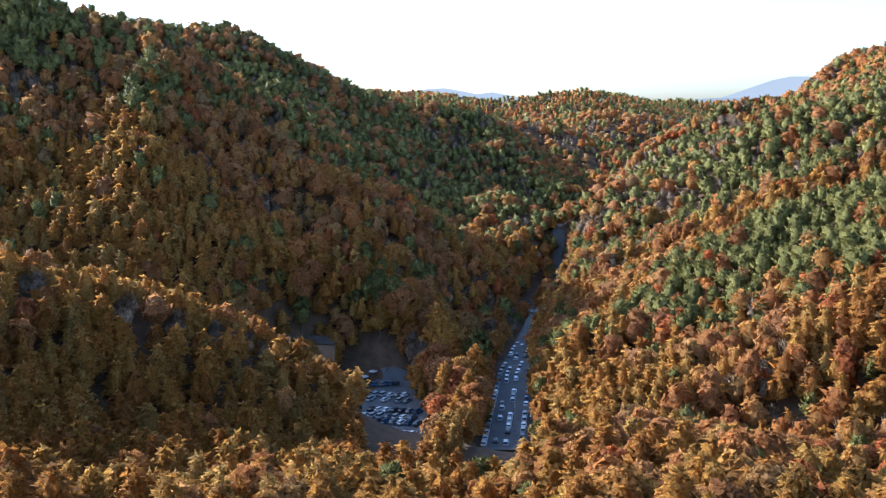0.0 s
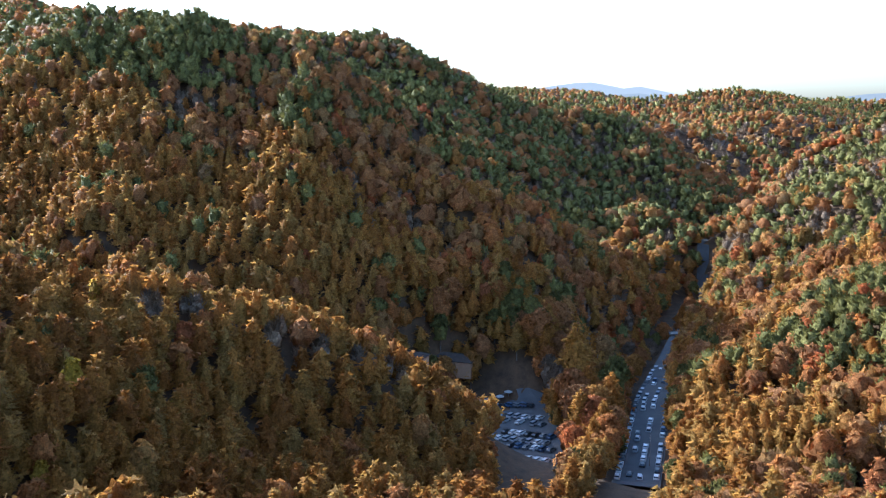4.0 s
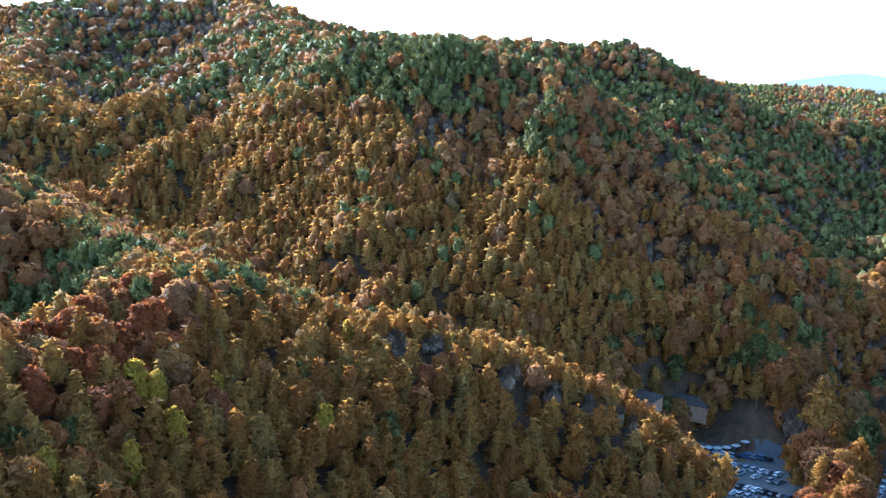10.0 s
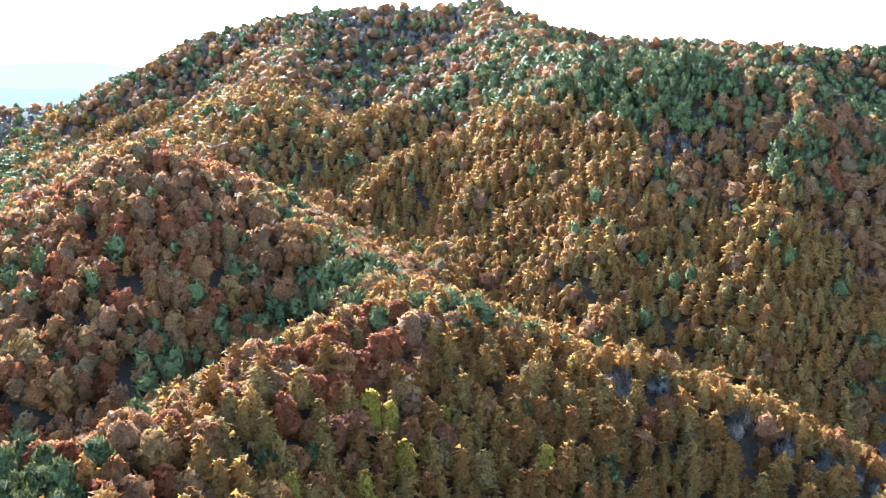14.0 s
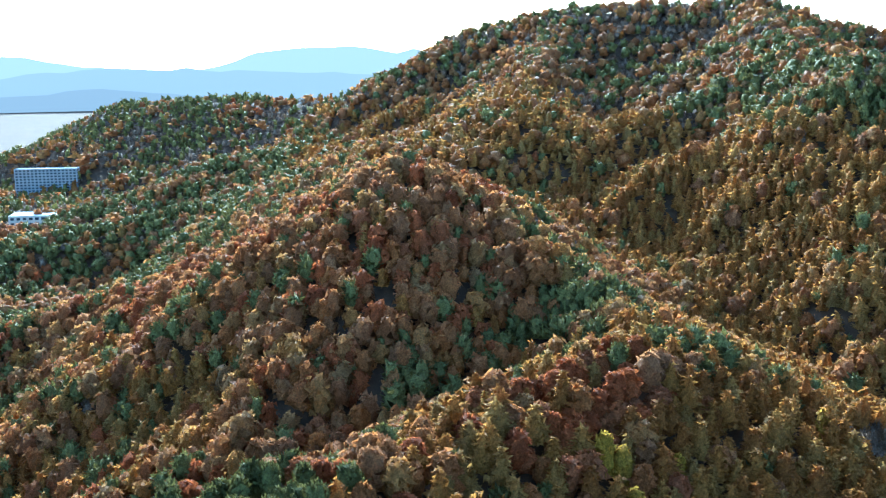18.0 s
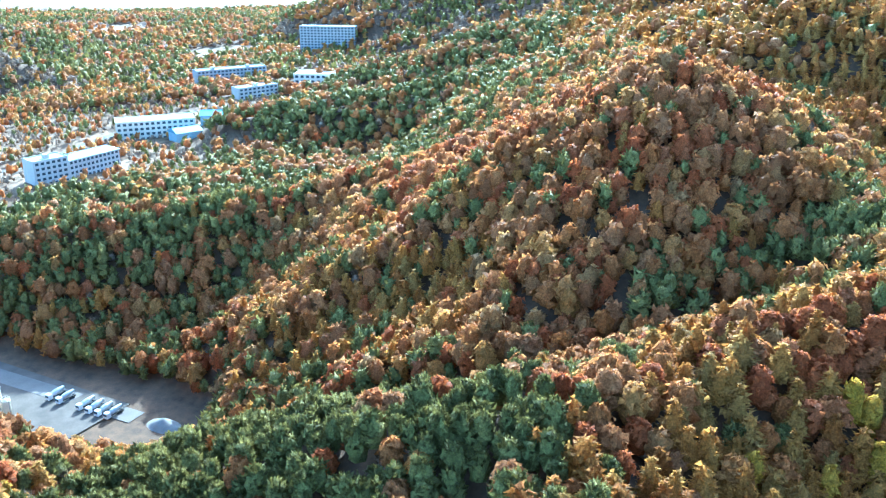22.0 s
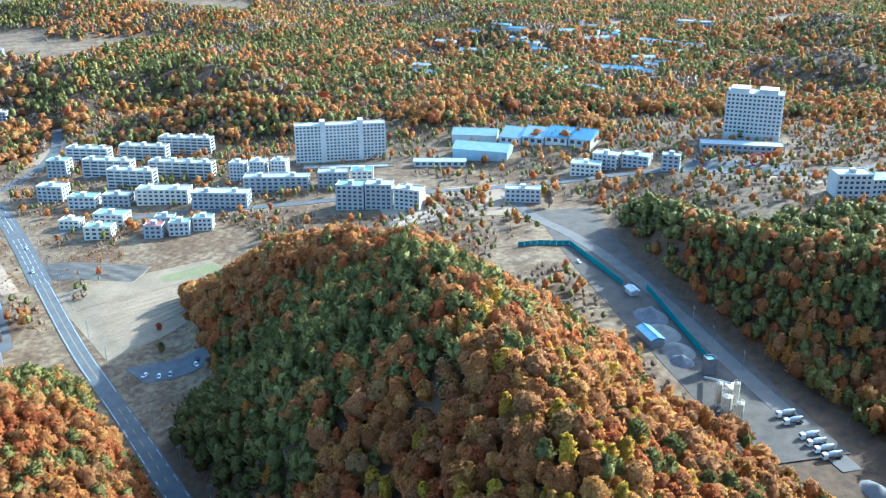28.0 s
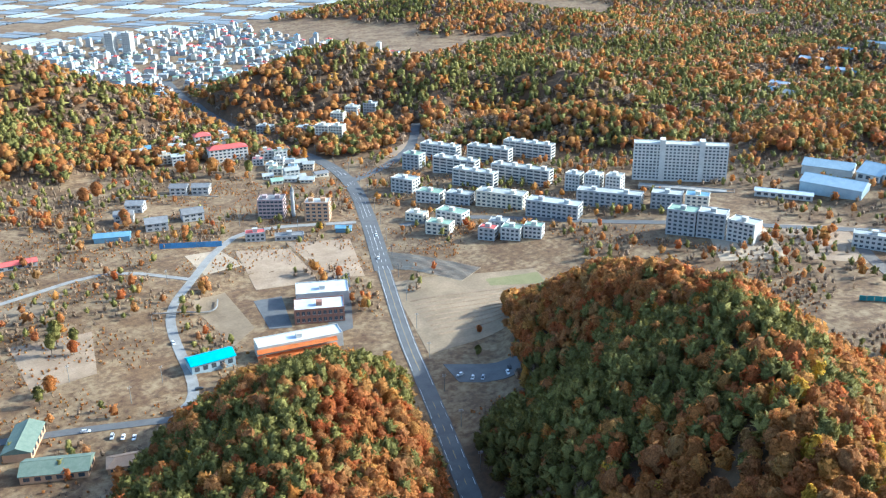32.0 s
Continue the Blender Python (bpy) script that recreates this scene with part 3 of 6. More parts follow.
# round the start: larch belt below the eye, with red and brown patches
stand(-15, 110, 70, 34, (0.86, 0.06, 0.03, 0.02, 0.02, 0.01))
stand(-24, 84, 15, 12, (0.05, 0.2, 0.45, 0.0, 0.0, 0.3))
stand(-48, 82, 13, 14, (0.3, 0.35, 0.1, 0.0, 0.05, 0.2))
stand(40, 140, 40, 50, (0.45, 0.32, 0.12, 0.05, 0.02, 0.04))
stand(85, 240, 26, 40, (0.12, 0.4, 0.16, 0.04, 0.0, 0.28))
stand(55, 288, 26, 30, (0.9, 0.08, 0.0, 0.02, 0.0, 0.0))
stand(116, 255, 20, 18, (0.92, 0.04, 0.04, 0.0, 0.0, 0.0))
stand(118, 330, 46, 38, (0.03, 0.1, 0.06, 0.78, 0.0, 0.03))
stand(95, 290, 26, 14, (0.05, 0.5, 0.2, 0.15, 0.0, 0.1))
stand(155, 432, 75, 16, (0.55, 0.42, 0.03, 0.0, 0.0, 0.0))
stand(135, 510, 80, 50, (0.02, 0.15, 0.0, 0.43, 0.0, 0.4))
stand(260, 600, 150, 110, (0.02, 0.2, 0.02, 0.46, 0.0, 0.3))
stand(60, 390, 22, 40, (0.6, 0.35, 0.0, 0.05, 0.0, 0.0))
# the larch spur
stand(-95, 205, 85, 70, (0.97, 0.02, 0.0, 0.0, 0.01, 0.0))
stand(-100, 300, 60, 40, (0.95, 0.05, 0.0, 0.0, 0.0, 0.0))
stand(-90, 130, 45, 45, (0.93, 0.04, 0.0, 0.0, 0.03, 0.0))
stand(-145, 140, 17, 26, (0.0, 0.2, 0.78, 0.0, 0.02, 0.0))
stand(-152, 88, 16, 14, (0.0, 0.75, 0.25, 0.0, 0.0, 0.0))
stand(-142, 108, 14, 12, (0.75, 0.1, 0.1, 0.0, 0.05, 0.0))
stand(-108, 70, 26, 22, (0.85, 0.1, 0.03, 0.0, 0.02, 0.0))
stand(-145, 40, 70, 40, (0.0, 0.01, 0.01, 0.98, 0.0, 0.0))
stand(-215, 175, 22, 45, (0.0, 0.06, 0.02, 0.92, 0.0, 0.0))
stand(-180, 205, 30, 14, (0.02, 0.1, 0.03, 0.85, 0.0, 0.0))
stand(-148, 212, 14, 16, (0.1, 0.1, 0.1, 0.7, 0.0, 0.0))
stand(-155, 168, 14, 14, (0.0, 0.3, 0.6, 0.1, 0.0, 0.0))
# ridge above the yard: rust and red, gold tongue, dark foot
stand(-290, 150, 70, 60, (0.02, 0.5, 0.36, 0.12, 0.0, 0.0))
stand(-395, 130, 60, 30, (0.0, 0.4, 0.55, 0.05, 0.0, 0.0))
stand(-245, 145, 26, 34, (0.02, 0.5, 0.42, 0.06, 0.0, 0.0))
stand(-290, 92, 30, 20, (0.9, 0.08, 0.02, 0.0, 0.0, 0.0))
stand(-345, 75, 55, 40, (0.3, 0.38, 0.1, 0.22, 0.0, 0.0))
stand(-430, 20, 70, 70, (0.05, 0.36, 0.14, 0.42, 0.0, 0.03))
stand(-560, -130, 50, 80, (0.0, 0.1, 0.03, 0.87, 0.0, 0.0))
stand(-490, -40, 30, 100, (0.0, 0.2, 0.1, 0.7, 0.0, 0.0))
stand(-620, 170, 130, 130, (0.02, 0.22, 0.02, 0.7, 0.0, 0.04))
stand(-820, 260, 130, 80, (0.02, 0.25, 0.0, 0.7, 0.0, 0.03))
stand(-453, 320, 60, 50, (0.7, 0.25, 0.0, 0.05, 0.0, 0.0))
stand(-545, 390, 160, 60, (0.7, 0.24, 0.0, 0.06, 0.0, 0.0))
# the wooded mountain
stand(-330, 375, 60, 60, (0.9, 0.06, 0.0, 0.04, 0.0, 0.0))
stand(-225, 370, 34, 50, (0.93, 0.05, 0.0, 0.02, 0.0, 0.0))
stand(-126, 357, 30, 42, (0.96, 0.03, 0.0, 0.01, 0.0, 0.0))
stand(-175, 330, 50, 24, (0.8, 0.1, 0.0, 0.1, 0.0, 0.0))
stand(-60, 360, 50, 26, (0.8, 0.15, 0.0, 0.05, 0.0, 0.0))
stand(-131, 422, 12, 18, (0.0, 0.02, 0.0, 0.98, 0.0, 0.0))
stand(-60, 420, 60, 36, (0.1, 0.6, 0.06, 0.04, 0.0, 0.2))
stand(-175, 425, 22, 36, (0.05, 0.5, 0.0, 0.15, 0.0, 0.3))
stand(-205, 440, 40, 22, (0.0, 0.1, 0.0, 0.86, 0.0, 0.04))
stand(-150, 478, 150, 22, (0.0, 0.25, 0.0, 0.5, 0.0, 0.25))
stand(-311, 475, 60, 40, (0.0, 0.2, 0.0, 0.7, 0.0, 0.1))
stand(20, 500, 50, 40, (0.75, 0.2, 0.0, 0.05, 0.0, 0.0))
# next three stands: grey bare trees and pines in place of haze
stand(-500, 600, 320, 110, (0.02, 0.3, 0.0, 0.2, 0.0, 0.48))
stand(-90, 660, 160, 80, (0.0, 0.2, 0.0, 0.6, 0.0, 0.2))
stand(-50, 780, 220, 90, (0.0, 0.2, 0.0, 0.55, 0.0, 0.25))
stand(90, 1050, 250, 150, (0.05, 0.55, 0.1, 0.2, 0.0, 0.1))
# hill between yard and road: oaks on its crest and yard side, pines on top and on the road side
stand(-225, -105, 50, 45, (0.0, 0.68, 0.22, 0.04, 0.06, 0.0))
stand(-190, -80, 30, 26, (0.05, 0.6, 0.2, 0.05, 0.1, 0.0))
stand(-300, -140, 20, 30, (0.0, 0.5, 0.1, 0.4, 0.0, 0.0))
stand(-330, -110, 45, 60, (0.0, 0.65, 0.3, 0.05, 0.0, 0.0))
stand(-258, -122, 13, 16, (0.0, 0.03, 0.02, 0.95, 0.0, 0.0))
stand(-296, -172, 16, 40, (0.0, 0.04, 0.02, 0.94, 0.0, 0.0))
stand(-262, -160, 14, 22, (0.0, 0.7, 0.3, 0.0, 0.0, 0.0))
stand(-245, -215, 42, 75, (0.0, 0.05, 0.02, 0.93, 0.0, 0.0))
stand(-350, -275, 30, 60, (0.0, 0.6, 0.34, 0.06, 0.0, 0.0))
stand(-190, -330, 26, 22, (0.0, 0.1, 0.05, 0.85, 0.0, 0.0))
stand(-120, -300, 45, 40, (0.0, 0.22, 0.08, 0.68, 0.02, 0.0))
stand(-185, -268, 22, 36, (0.0, 0.4, 0.58, 0.0, 0.02, 0.0))
stand(-150, -250, 26, 26, (0.0, 0.55, 0.2, 0.25, 0.0, 0.0))
# round the town
stand(-1080, -120, 130, 130, (0.45, 0.4, 0.0, 0.15, 0.0, 0.0))
stand(-640, -900, 260, 200, (0.02, 0.5, 0.05, 0.22, 0.0, 0.21))
stand(-250, -1080, 200, 150, (0.05, 0.6, 0.08, 0.25, 0.0, 0.02))
DEFAULT = np.array((0.15, 0.45, 0.08, 0.22, 0.0, 0.10))


def species(x, y, r):
    """The kind of tree at each place."""
    w = np.tile(DEFAULT * 0.25, (len(x), 1))
    for cx, cy, rx, ry, share in STANDS:
        k = np.exp(-(((x - cx) / rx) ** 2 + ((y - cy) / ry) ** 2) ** 1.5)
        w += k[:, None] * 10 * np.array(share)
    # haze put into the mix: with distance, muted bare trees and pines take over
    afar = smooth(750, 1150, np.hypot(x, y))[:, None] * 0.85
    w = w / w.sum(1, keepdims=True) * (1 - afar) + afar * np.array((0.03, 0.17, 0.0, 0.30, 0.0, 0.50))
    # trees of a kind keep together, in wider stands far off
    for i in range(6):
        w[:, i] *= 0.4 + 2.0 * vnoise(x + 300 * i, y - 170 * i, 26 + 12 * (i % 2), i) ** 2
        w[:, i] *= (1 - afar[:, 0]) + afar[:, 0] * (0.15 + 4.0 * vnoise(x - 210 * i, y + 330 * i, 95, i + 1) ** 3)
    strip_ = (along(((-118, 226, 0), (-92, 240, 0), (-70, 250, 0), (-48, 262, 0)), x, y)[0] < 5) & (r.random(len(x)) < 0.9)
    w[strip_] = (0, 0.1, 0, 0, 0, 0.9)
    w /= w.sum(1, keepdims=True)
    return (w.cumsum(1) < r.random((len(x), 1))).sum(1).clip(0, 5)


def scatter(step, r, x0, x1, y0, y1):
    gx, gy = np.meshgrid(np.arange(x0, x1, step), np.arange(y0, y1, step))
    x, y = gx.ravel() + r.uniform(-0.42, 0.42, gx.size) * step, gy.ravel() + r.uniform(-0.42, 0.42, gx.size) * step
    return x, y


CLEAR = [(((-12, 262, 0), (-20, 300, 0), (-30, 340, 0)), 13), (((9, 212, 0), (15, 235, 0), (20, 275, 0)), 11), (((-14, 228, 0), (-17, 262, 0)), 9), (((-630, -66, 0), (-668, -30, 0)), 24), (((-765, -40, 0), (-765, 60, 0)), 26), (((-735, 36, 0), (-735, 40, 0)), 18),
         (((-985, 40, 0), (-985, 112, 0)), 16), (((-948, 170, 0), (-930, 180, 0)), 26), (((-884, 85, 0), (-884, 130, 0)), 15), (((-505, -735, 0), (-590, -742, 0)), 20), (((-660, -830, 0), (-640, -770, 0), (-600, -740, 0)), 14)]          # (line, half width): no trees there


def allowed(x, y, z, r):
    base = floor_height(x, y)
    ok = r.random(len(x)) < wooded(x, y, z, base)
    for line, half in CLEAR:
        ok &= along(line, x, y)[0] > half
    for line, half, soft in FLATS:
        ok &= along(line, x, y)[0] > half + (1.0 if line[0][1] > 200 else 3)
    return ok


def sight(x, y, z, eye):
    """True where the camera, raised to the height eye, has a free line to a place."""
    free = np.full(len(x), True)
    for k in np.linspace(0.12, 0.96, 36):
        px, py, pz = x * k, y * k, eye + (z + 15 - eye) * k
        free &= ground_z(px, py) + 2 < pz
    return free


TEMPL = {}


def template(kind, n, i):
    key = (kind, n, i)
    if key not in TEMPL:
        TEMPL[key] = crown(kind, n, np.random.default_rng(sum(map(ord, kind)) * 7 + n * 13 + i))
    return TEMPL[key]


def forest(x, y, z, kind_ids, n, name, label, r, spread=1.0):
    """Woods as stuff: one object for each kind of tree."""
    for ki, kind in enumerate(KINDS):
        sel = np.flatnonzero(kind_ids == ki)
        if not len(sel):
            continue
        chunks, norms, tints = [], [], []
        variant = r.integers(0, 4, len(sel))
        for v in range(4):
            s = sel[variant == v]
            if not len(s):
                continue
            t, tn = template(kind, n, v)
            h = HEIGHT[kind] * (0.74 + 0.46 * r.random(len(s)) ** 1.3)
            wide = h * r.uniform(0.88, 1.18, len(s)) * spread
            a = r.random(len(s)) * 2 * np.pi
            c, d = np.cos(a)[:, None, None], np.sin(a)[:, None, None]
            px = (t[None, :, :, 0] * c - t[None, :, :, 1] * d) * wide[:, None, None] + x[s][:, None, None]
            py = (t[None, :, :, 0] * d + t[None, :, :, 1] * c) * wide[:, None, None] + y[s][:, None, None]
            pz = t[None, :, :, 2] * h[:, None, None] + z[s][:, None, None] - 0.3
            chunks.append(np.stack([px, py, pz], -1).reshape(-1, 3, 3).astype(np.float32))
            norms.append(np.stack([tn[None, :, :, 0] * c - tn[None, :, :, 1] * d, tn[None, :, :, 0] * d + tn[None, :, :, 1] * c, np.broadcast_to(tn[None, :, :, 2], px.shape)], -1).reshape(-1, 3, 3).astype(np.float32))
            tints.append(np.repeat(r.random(len(s)), len(t)))
        me = tris_mesh(name, np.concatenate(chunks), LEAF[kind], np.concatenate(tints), np.concatenate(norms))
        tagged(new(kind + "_" + name, me), label % LABEL[kind], "woods", kind="stuff")


LABEL = {"larch": "golden larch trees", "oak": "rust-brown oak trees", "maple": "red autumn maple trees", "pine": "dark green pine trees", "ginkgo": "bright yellow trees", "bare": "bare grey-brown trees"}

r = np.random.default_rng(11)
COUNT = {}
for lo, hi, step, n, name in ((116, 250, 4.2, 230, "woods"), (250, 520, 4.1, 80, "hillside_woods"), (520, 1000, 5.4, 26, "mountain_woods"), (1000, 2300, 8.2, 7, "distant_woods")):
    x, y = scatter(step, r, max(-hi, -2250), min(hi, 900), -hi if hi < 1700 else -1800, hi)
    d = np.hypot(x, y)
    keep = (d >= lo) & (d < hi)
    x, y = x[keep], y[keep]
    z = ground_z(x, y)
    keep = allowed(x, y, z, r)
    x, y, z = x[keep], y[keep], z[keep]
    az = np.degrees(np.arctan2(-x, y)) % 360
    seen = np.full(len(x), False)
    # camera heights and headings: trees within its view are built finer
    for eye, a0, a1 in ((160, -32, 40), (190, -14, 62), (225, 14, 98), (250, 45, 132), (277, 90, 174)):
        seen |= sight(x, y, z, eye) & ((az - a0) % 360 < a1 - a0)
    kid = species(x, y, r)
    full = r.random(len(x)) < DENSE[kid]
    x, y, z, kid, seen = x[full], y[full], z[full], kid[full], seen[full]
    COUNT[name] = (len(x), int(seen.sum()))
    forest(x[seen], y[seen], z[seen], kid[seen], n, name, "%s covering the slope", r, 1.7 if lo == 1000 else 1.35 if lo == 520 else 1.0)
    # outside the camera's view only a thin share of trees stays
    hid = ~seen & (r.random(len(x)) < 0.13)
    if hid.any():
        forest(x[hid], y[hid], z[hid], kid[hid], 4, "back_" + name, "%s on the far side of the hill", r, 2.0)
print("trees", COUNT)


# single trees close by: trunk with limbs, and crown
def part(name, bm, material, parent=None, label=""):
    """Links a bmesh as one mesh object, under a thing or a part."""
    me = bpy.data.meshes.new(name)
    bm.to_mesh(me)
    bm.free()
    me.materials.append(material)
    ob = new(name, me)
    if parent is not None:
        ob.parent = parent
    if label:
        ob["label"] = label
    return ob


def reuse(name, me, parent, at=(0, 0, 0), rz=0.0):
    """Another object on a mesh that exists already."""
    ob = new(name, me)
    ob.parent = parent
    ob.matrix_basis = pose(*at, 0, 0, rz)
    return ob


def tube(bm, a, b, ra, rb, sides=7):
    """A tapered round bar from a to b."""
    a, b = Vector(a), Vector(b)
    q = (b - a).to_track_quat("Z", "Y")
    rings = []
    for c, rad in ((a, ra), (b, rb)):
        rings.append([bm.verts.new(c + q @ Vector((rad * math.cos(k * 2 * math.pi / sides), rad * math.sin(k * 2 * math.pi / sides), 0))) for k in range(sides)])
    for k in range(sides):
        bm.faces.new((rings[0][k], rings[0][(k + 1) % sides], rings[1][(k + 1) % sides], rings[1][k]))
    bm.faces.new(rings[1])
    bm.faces.new(rings[0][::-1])


def slab(bm, x0, x1, y0, y1, z0, z1):
    v = [bm.verts.new(c) for c in ((x0, y0, z0), (x1, y0, z0), (x1, y1, z0), (x0, y1, z0), (x0, y0, z1), (x1, y0, z1), (x1, y1, z1), (x0, y1, z1))]
    for f in ((3, 2, 1, 0), (4, 5, 6, 7), (0, 1, 5, 4), (1, 2, 6, 5), (2, 3, 7, 6), (3, 0, 4, 7)):
        bm.faces.new([v[i] for i in f])


def tree_proto(kind, i):
    """One tree of real height: trunk with limbs, crown as its part."""
    h = HEIGHT[kind]
    rr = np.random.default_rng(500 + i * 17 + len(kind))
    bm = bmesh.new()
    lean = rr.normal(0, 0.15, 2)
    top = (lean[0], lean[1], h * (0.93 if kind == "larch" else 0.7))
    tube(bm, (0, 0, -0.8), (lean[0] * 0.4, lean[1] * 0.4, h * 0.3), 0.24, 0.19)
    tube(bm, (lean[0] * 0.4, lean[1] * 0.4, h * 0.3), top, 0.19, 0.04)
    for k in range(8):
        a, z = k * 2.4 + rr.random(), h * (0.3 + 0.05 * k)
        out = h * (0.13 - 0.008 * k if kind == "larch" else 0.17)
        tube(bm, (0, 0, z), (out * math.cos(a), out * math.sin(a), z + out * (0.1 if kind == "larch" else 0.8)), 0.07, 0.02, 5)
    trunk_me = bpy.data.meshes.new("trunk")
    bm.to_mesh(trunk_me)
    bm.free()
    trunk_me.materials.append(M_BARK)
    t, tn = crown(kind, 1300, np.random.default_rng(900 + i * 31 + len(kind)))
    crown_me = tris_mesh("crown", t * h * np.array([1.05, 1.05, 1.0]), LEAF[kind], None, tn)
    return trunk_me, crown_me


TREE_LABEL = {"larch": "golden larch with tapering feathery crown on the hillside", "oak": "rust-brown oak with a rounded autumn crown", "maple": "red autumn maple with a dense crown",
              "pine": "dark green pine with an uneven crown", "ginkgo": "bright yellow autumn tree among the larches", "bare": "nearly bare grey-brown tree with thin twigs"}
PROTO = {}


def plant(kind, x, y, r, grow=1.0):
    key = (kind, int(r.integers(0, 3)))
    if key not in PROTO:
        PROTO[key] = tree_proto(*key)
    root = new(kind + "_tree")
    root.matrix_basis = pose(x, y, float(ground_z(x, y)) - 0.1, 0, 0, float(r.random() * 360)) @ Matrix.Scale(grow * float(r.uniform(0.9, 1.28)), 4)
    for nm, me in zip(("trunk", "crown"), PROTO[key]):
        o = new(nm, me)
        o.parent = root
    return tagged(root, TREE_LABEL[kind], "tree", kind + " trees on the hill")


r = np.random.default_rng(23)
x, y = scatter(4.5, r, -150, 150, -150, 150)
d = np.hypot(x, y)
az = np.degrees(np.arctan2(-x, y))
keep = (d > np.where(az < 60, 88, 82)) & (d < 116) & (az > -30) & (az < 160)
x, y = x[keep], y[keep]
z = ground_z(x, y)
keep = allowed(x, y, z, r)
x, y = x[keep], y[keep]
kid = species(x, y, r)
full = r.random(len(x)) < DENSE[kid]
for px, py, k in zip(x[full], y[full], kid[full]):
    plant(KINDS[k], float(px), float(py), r)
plant("ginkgo", 64.8, 252.2, r, 0.85)
# the rest of the hilltop
x, y = scatter(5.4, r, -140, 140, -140, 140)
d = np.hypot(x, y)
az = np.degrees(np.arctan2(-x, y))
keep = (d < 116) & ~((d > np.where(az < 60, 88, 82)) & (az > -30) & (az < 160))
x, y = x[keep], y[keep]
z = ground_z(x, y)
keep = allowed(x, y, z, r)
x, y, z = x[keep], y[keep], z[keep]
forest(x, y, z, species(x, y, r), 30, "hilltop_woods", "%s on the hilltop", r)

# ---- surfaces of the town ----
M_ASPHALT = surface("asphalt", (0.075, 0.076, 0.078), (0.115, 0.114, 0.112), 0.15, 5.0, 0.9, relief=0.2)
M_CONCRETE = surface("concrete", (0.18, 0.175, 0.16), (0.27, 0.26, 0.24), 0.2, 4.0, 0.9)
M_PAINT = surface("road_paint", (0.6, 0.6, 0.58), (0.75, 0.75, 0.72), 1.0, 8.0, 0.7, relief=0)
M_WHITE = surface("white_render", (0.40, 0.385, 0.35), (0.52, 0.50, 0.455), 0.15, 3.0, 0.85)
M_GREY = surface("grey_render", (0.30, 0.30, 0.29), (0.39, 0.385, 0.37), 0.15, 3.0, 0.85)
M_CREAM = surface("cream_render", (0.55, 0.49, 0.38), (0.66, 0.60, 0.48), 0.15, 3.0, 0.85)
M_BRICK = surface("brick_wall", (0.24, 0.11, 0.07), (0.32, 0.16, 0.11), 0.5, 9.0, 0.9)
M_BROWN = surface("brown_tile_wall", (0.42, 0.24, 0.13), (0.5, 0.3, 0.17), 0.3, 6.0, 0.7)
M_MAUVE = surface("mauve_tile_wall", (0.33, 0.24, 0.23), (0.40, 0.30, 0.28), 0.3, 6.0, 0.7)
M_FLATROOF = surface("roof_screed", (0.28, 0.295, 0.28), (0.38, 0.395, 0.37), 0.2, 3.0, 0.9)
M_GREENROOF = surface("green_roof_coating", (0.17, 0.26, 0.19), (0.25, 0.34, 0.26), 0.2, 3.0, 0.8)
M_BLUEROOF = surface("blue_metal_roof", (0.12, 0.25, 0.35), (0.18, 0.32, 0.43), 0.2, 3.0, 0.5, 0.2)
M_PALEBLUE = surface("pale_blue_metal_roof", (0.28, 0.37, 0.42), (0.37, 0.46, 0.50), 0.2, 3.0, 0.5, 0.2)
M_TEAL = surface("teal_metal_roof", (0.01, 0.30, 0.42), (0.02, 0.38, 0.50), 0.2, 3.0, 0.5, 0.1)
M_ORANGE = surface("orange_metal_roof", (0.62, 0.20, 0.05), (0.72, 0.26, 0.07), 0.3, 3.0, 0.55)
M_REDROOF = surface("red_roof_tile", (0.42, 0.07, 0.06), (0.55, 0.11, 0.09), 0.4, 6.0, 0.7)
M_DARKROOF = surface("grey_roof_tile", (0.13, 0.13, 0.13), (0.2, 0.2, 0.2), 0.4, 6.0, 0.8)
M_BARKROOF = surface("brown_shingle_roof", (0.05, 0.036, 0.026), (0.085, 0.06, 0.045), 0.6, 7.0, 0.95)
M_MOSSROOF = surface("dull_green_roof", (0.11, 0.15, 0.11), (0.16, 0.20, 0.15), 0.4, 6.0, 0.75)
M_WHITEROOF = surface("white_membrane_roof", (0.42, 0.47, 0.51), (0.52, 0.56, 0.60), 0.15, 2.0, 0.7)
M_GLASS, nt, p = mat("window_glass")
p.inputs["Base Color"].default_value, p.inputs["Roughness"].default_value, p.inputs["Metallic"].default_value = (0.05, 0.065, 0.08, 1), 0.12, 0.0
p.inputs["Specular IOR Level"].default_value = 0.8
M_STEEL = surface("galvanised_steel", (0.32, 0.33, 0.34), (0.42, 0.43, 0.44), 0.5, 5.0, 0.45, 0.7, 0.1)
M_TANK = surface("cream_painted_steel", (0.66, 0.60, 0.44), (0.76, 0.70, 0.54), 0.4, 3.0, 0.5, 0.1, 0.1)
M_FENCE = surface("teal_fence_panel", (0.03, 0.22, 0.23), (0.05, 0.28, 0.29), 0.4, 3.0, 0.6)
M_BLUEFENCE = surface("blue_sheet_fence", (0.06, 0.20, 0.40), (0.09, 0.26, 0.48), 0.4, 3.0, 0.55)
M_SAND = surface("sand_heap", (0.15, 0.14, 0.125), (0.21, 0.195, 0.175), 0.3, 4.0, 0.95, depth=0.1)
M_GRAVEL = surface("dark_gravel_heap", (0.10, 0.10, 0.105), (0.16, 0.16, 0.16), 0.4, 5.0, 0.95, depth=0.1)
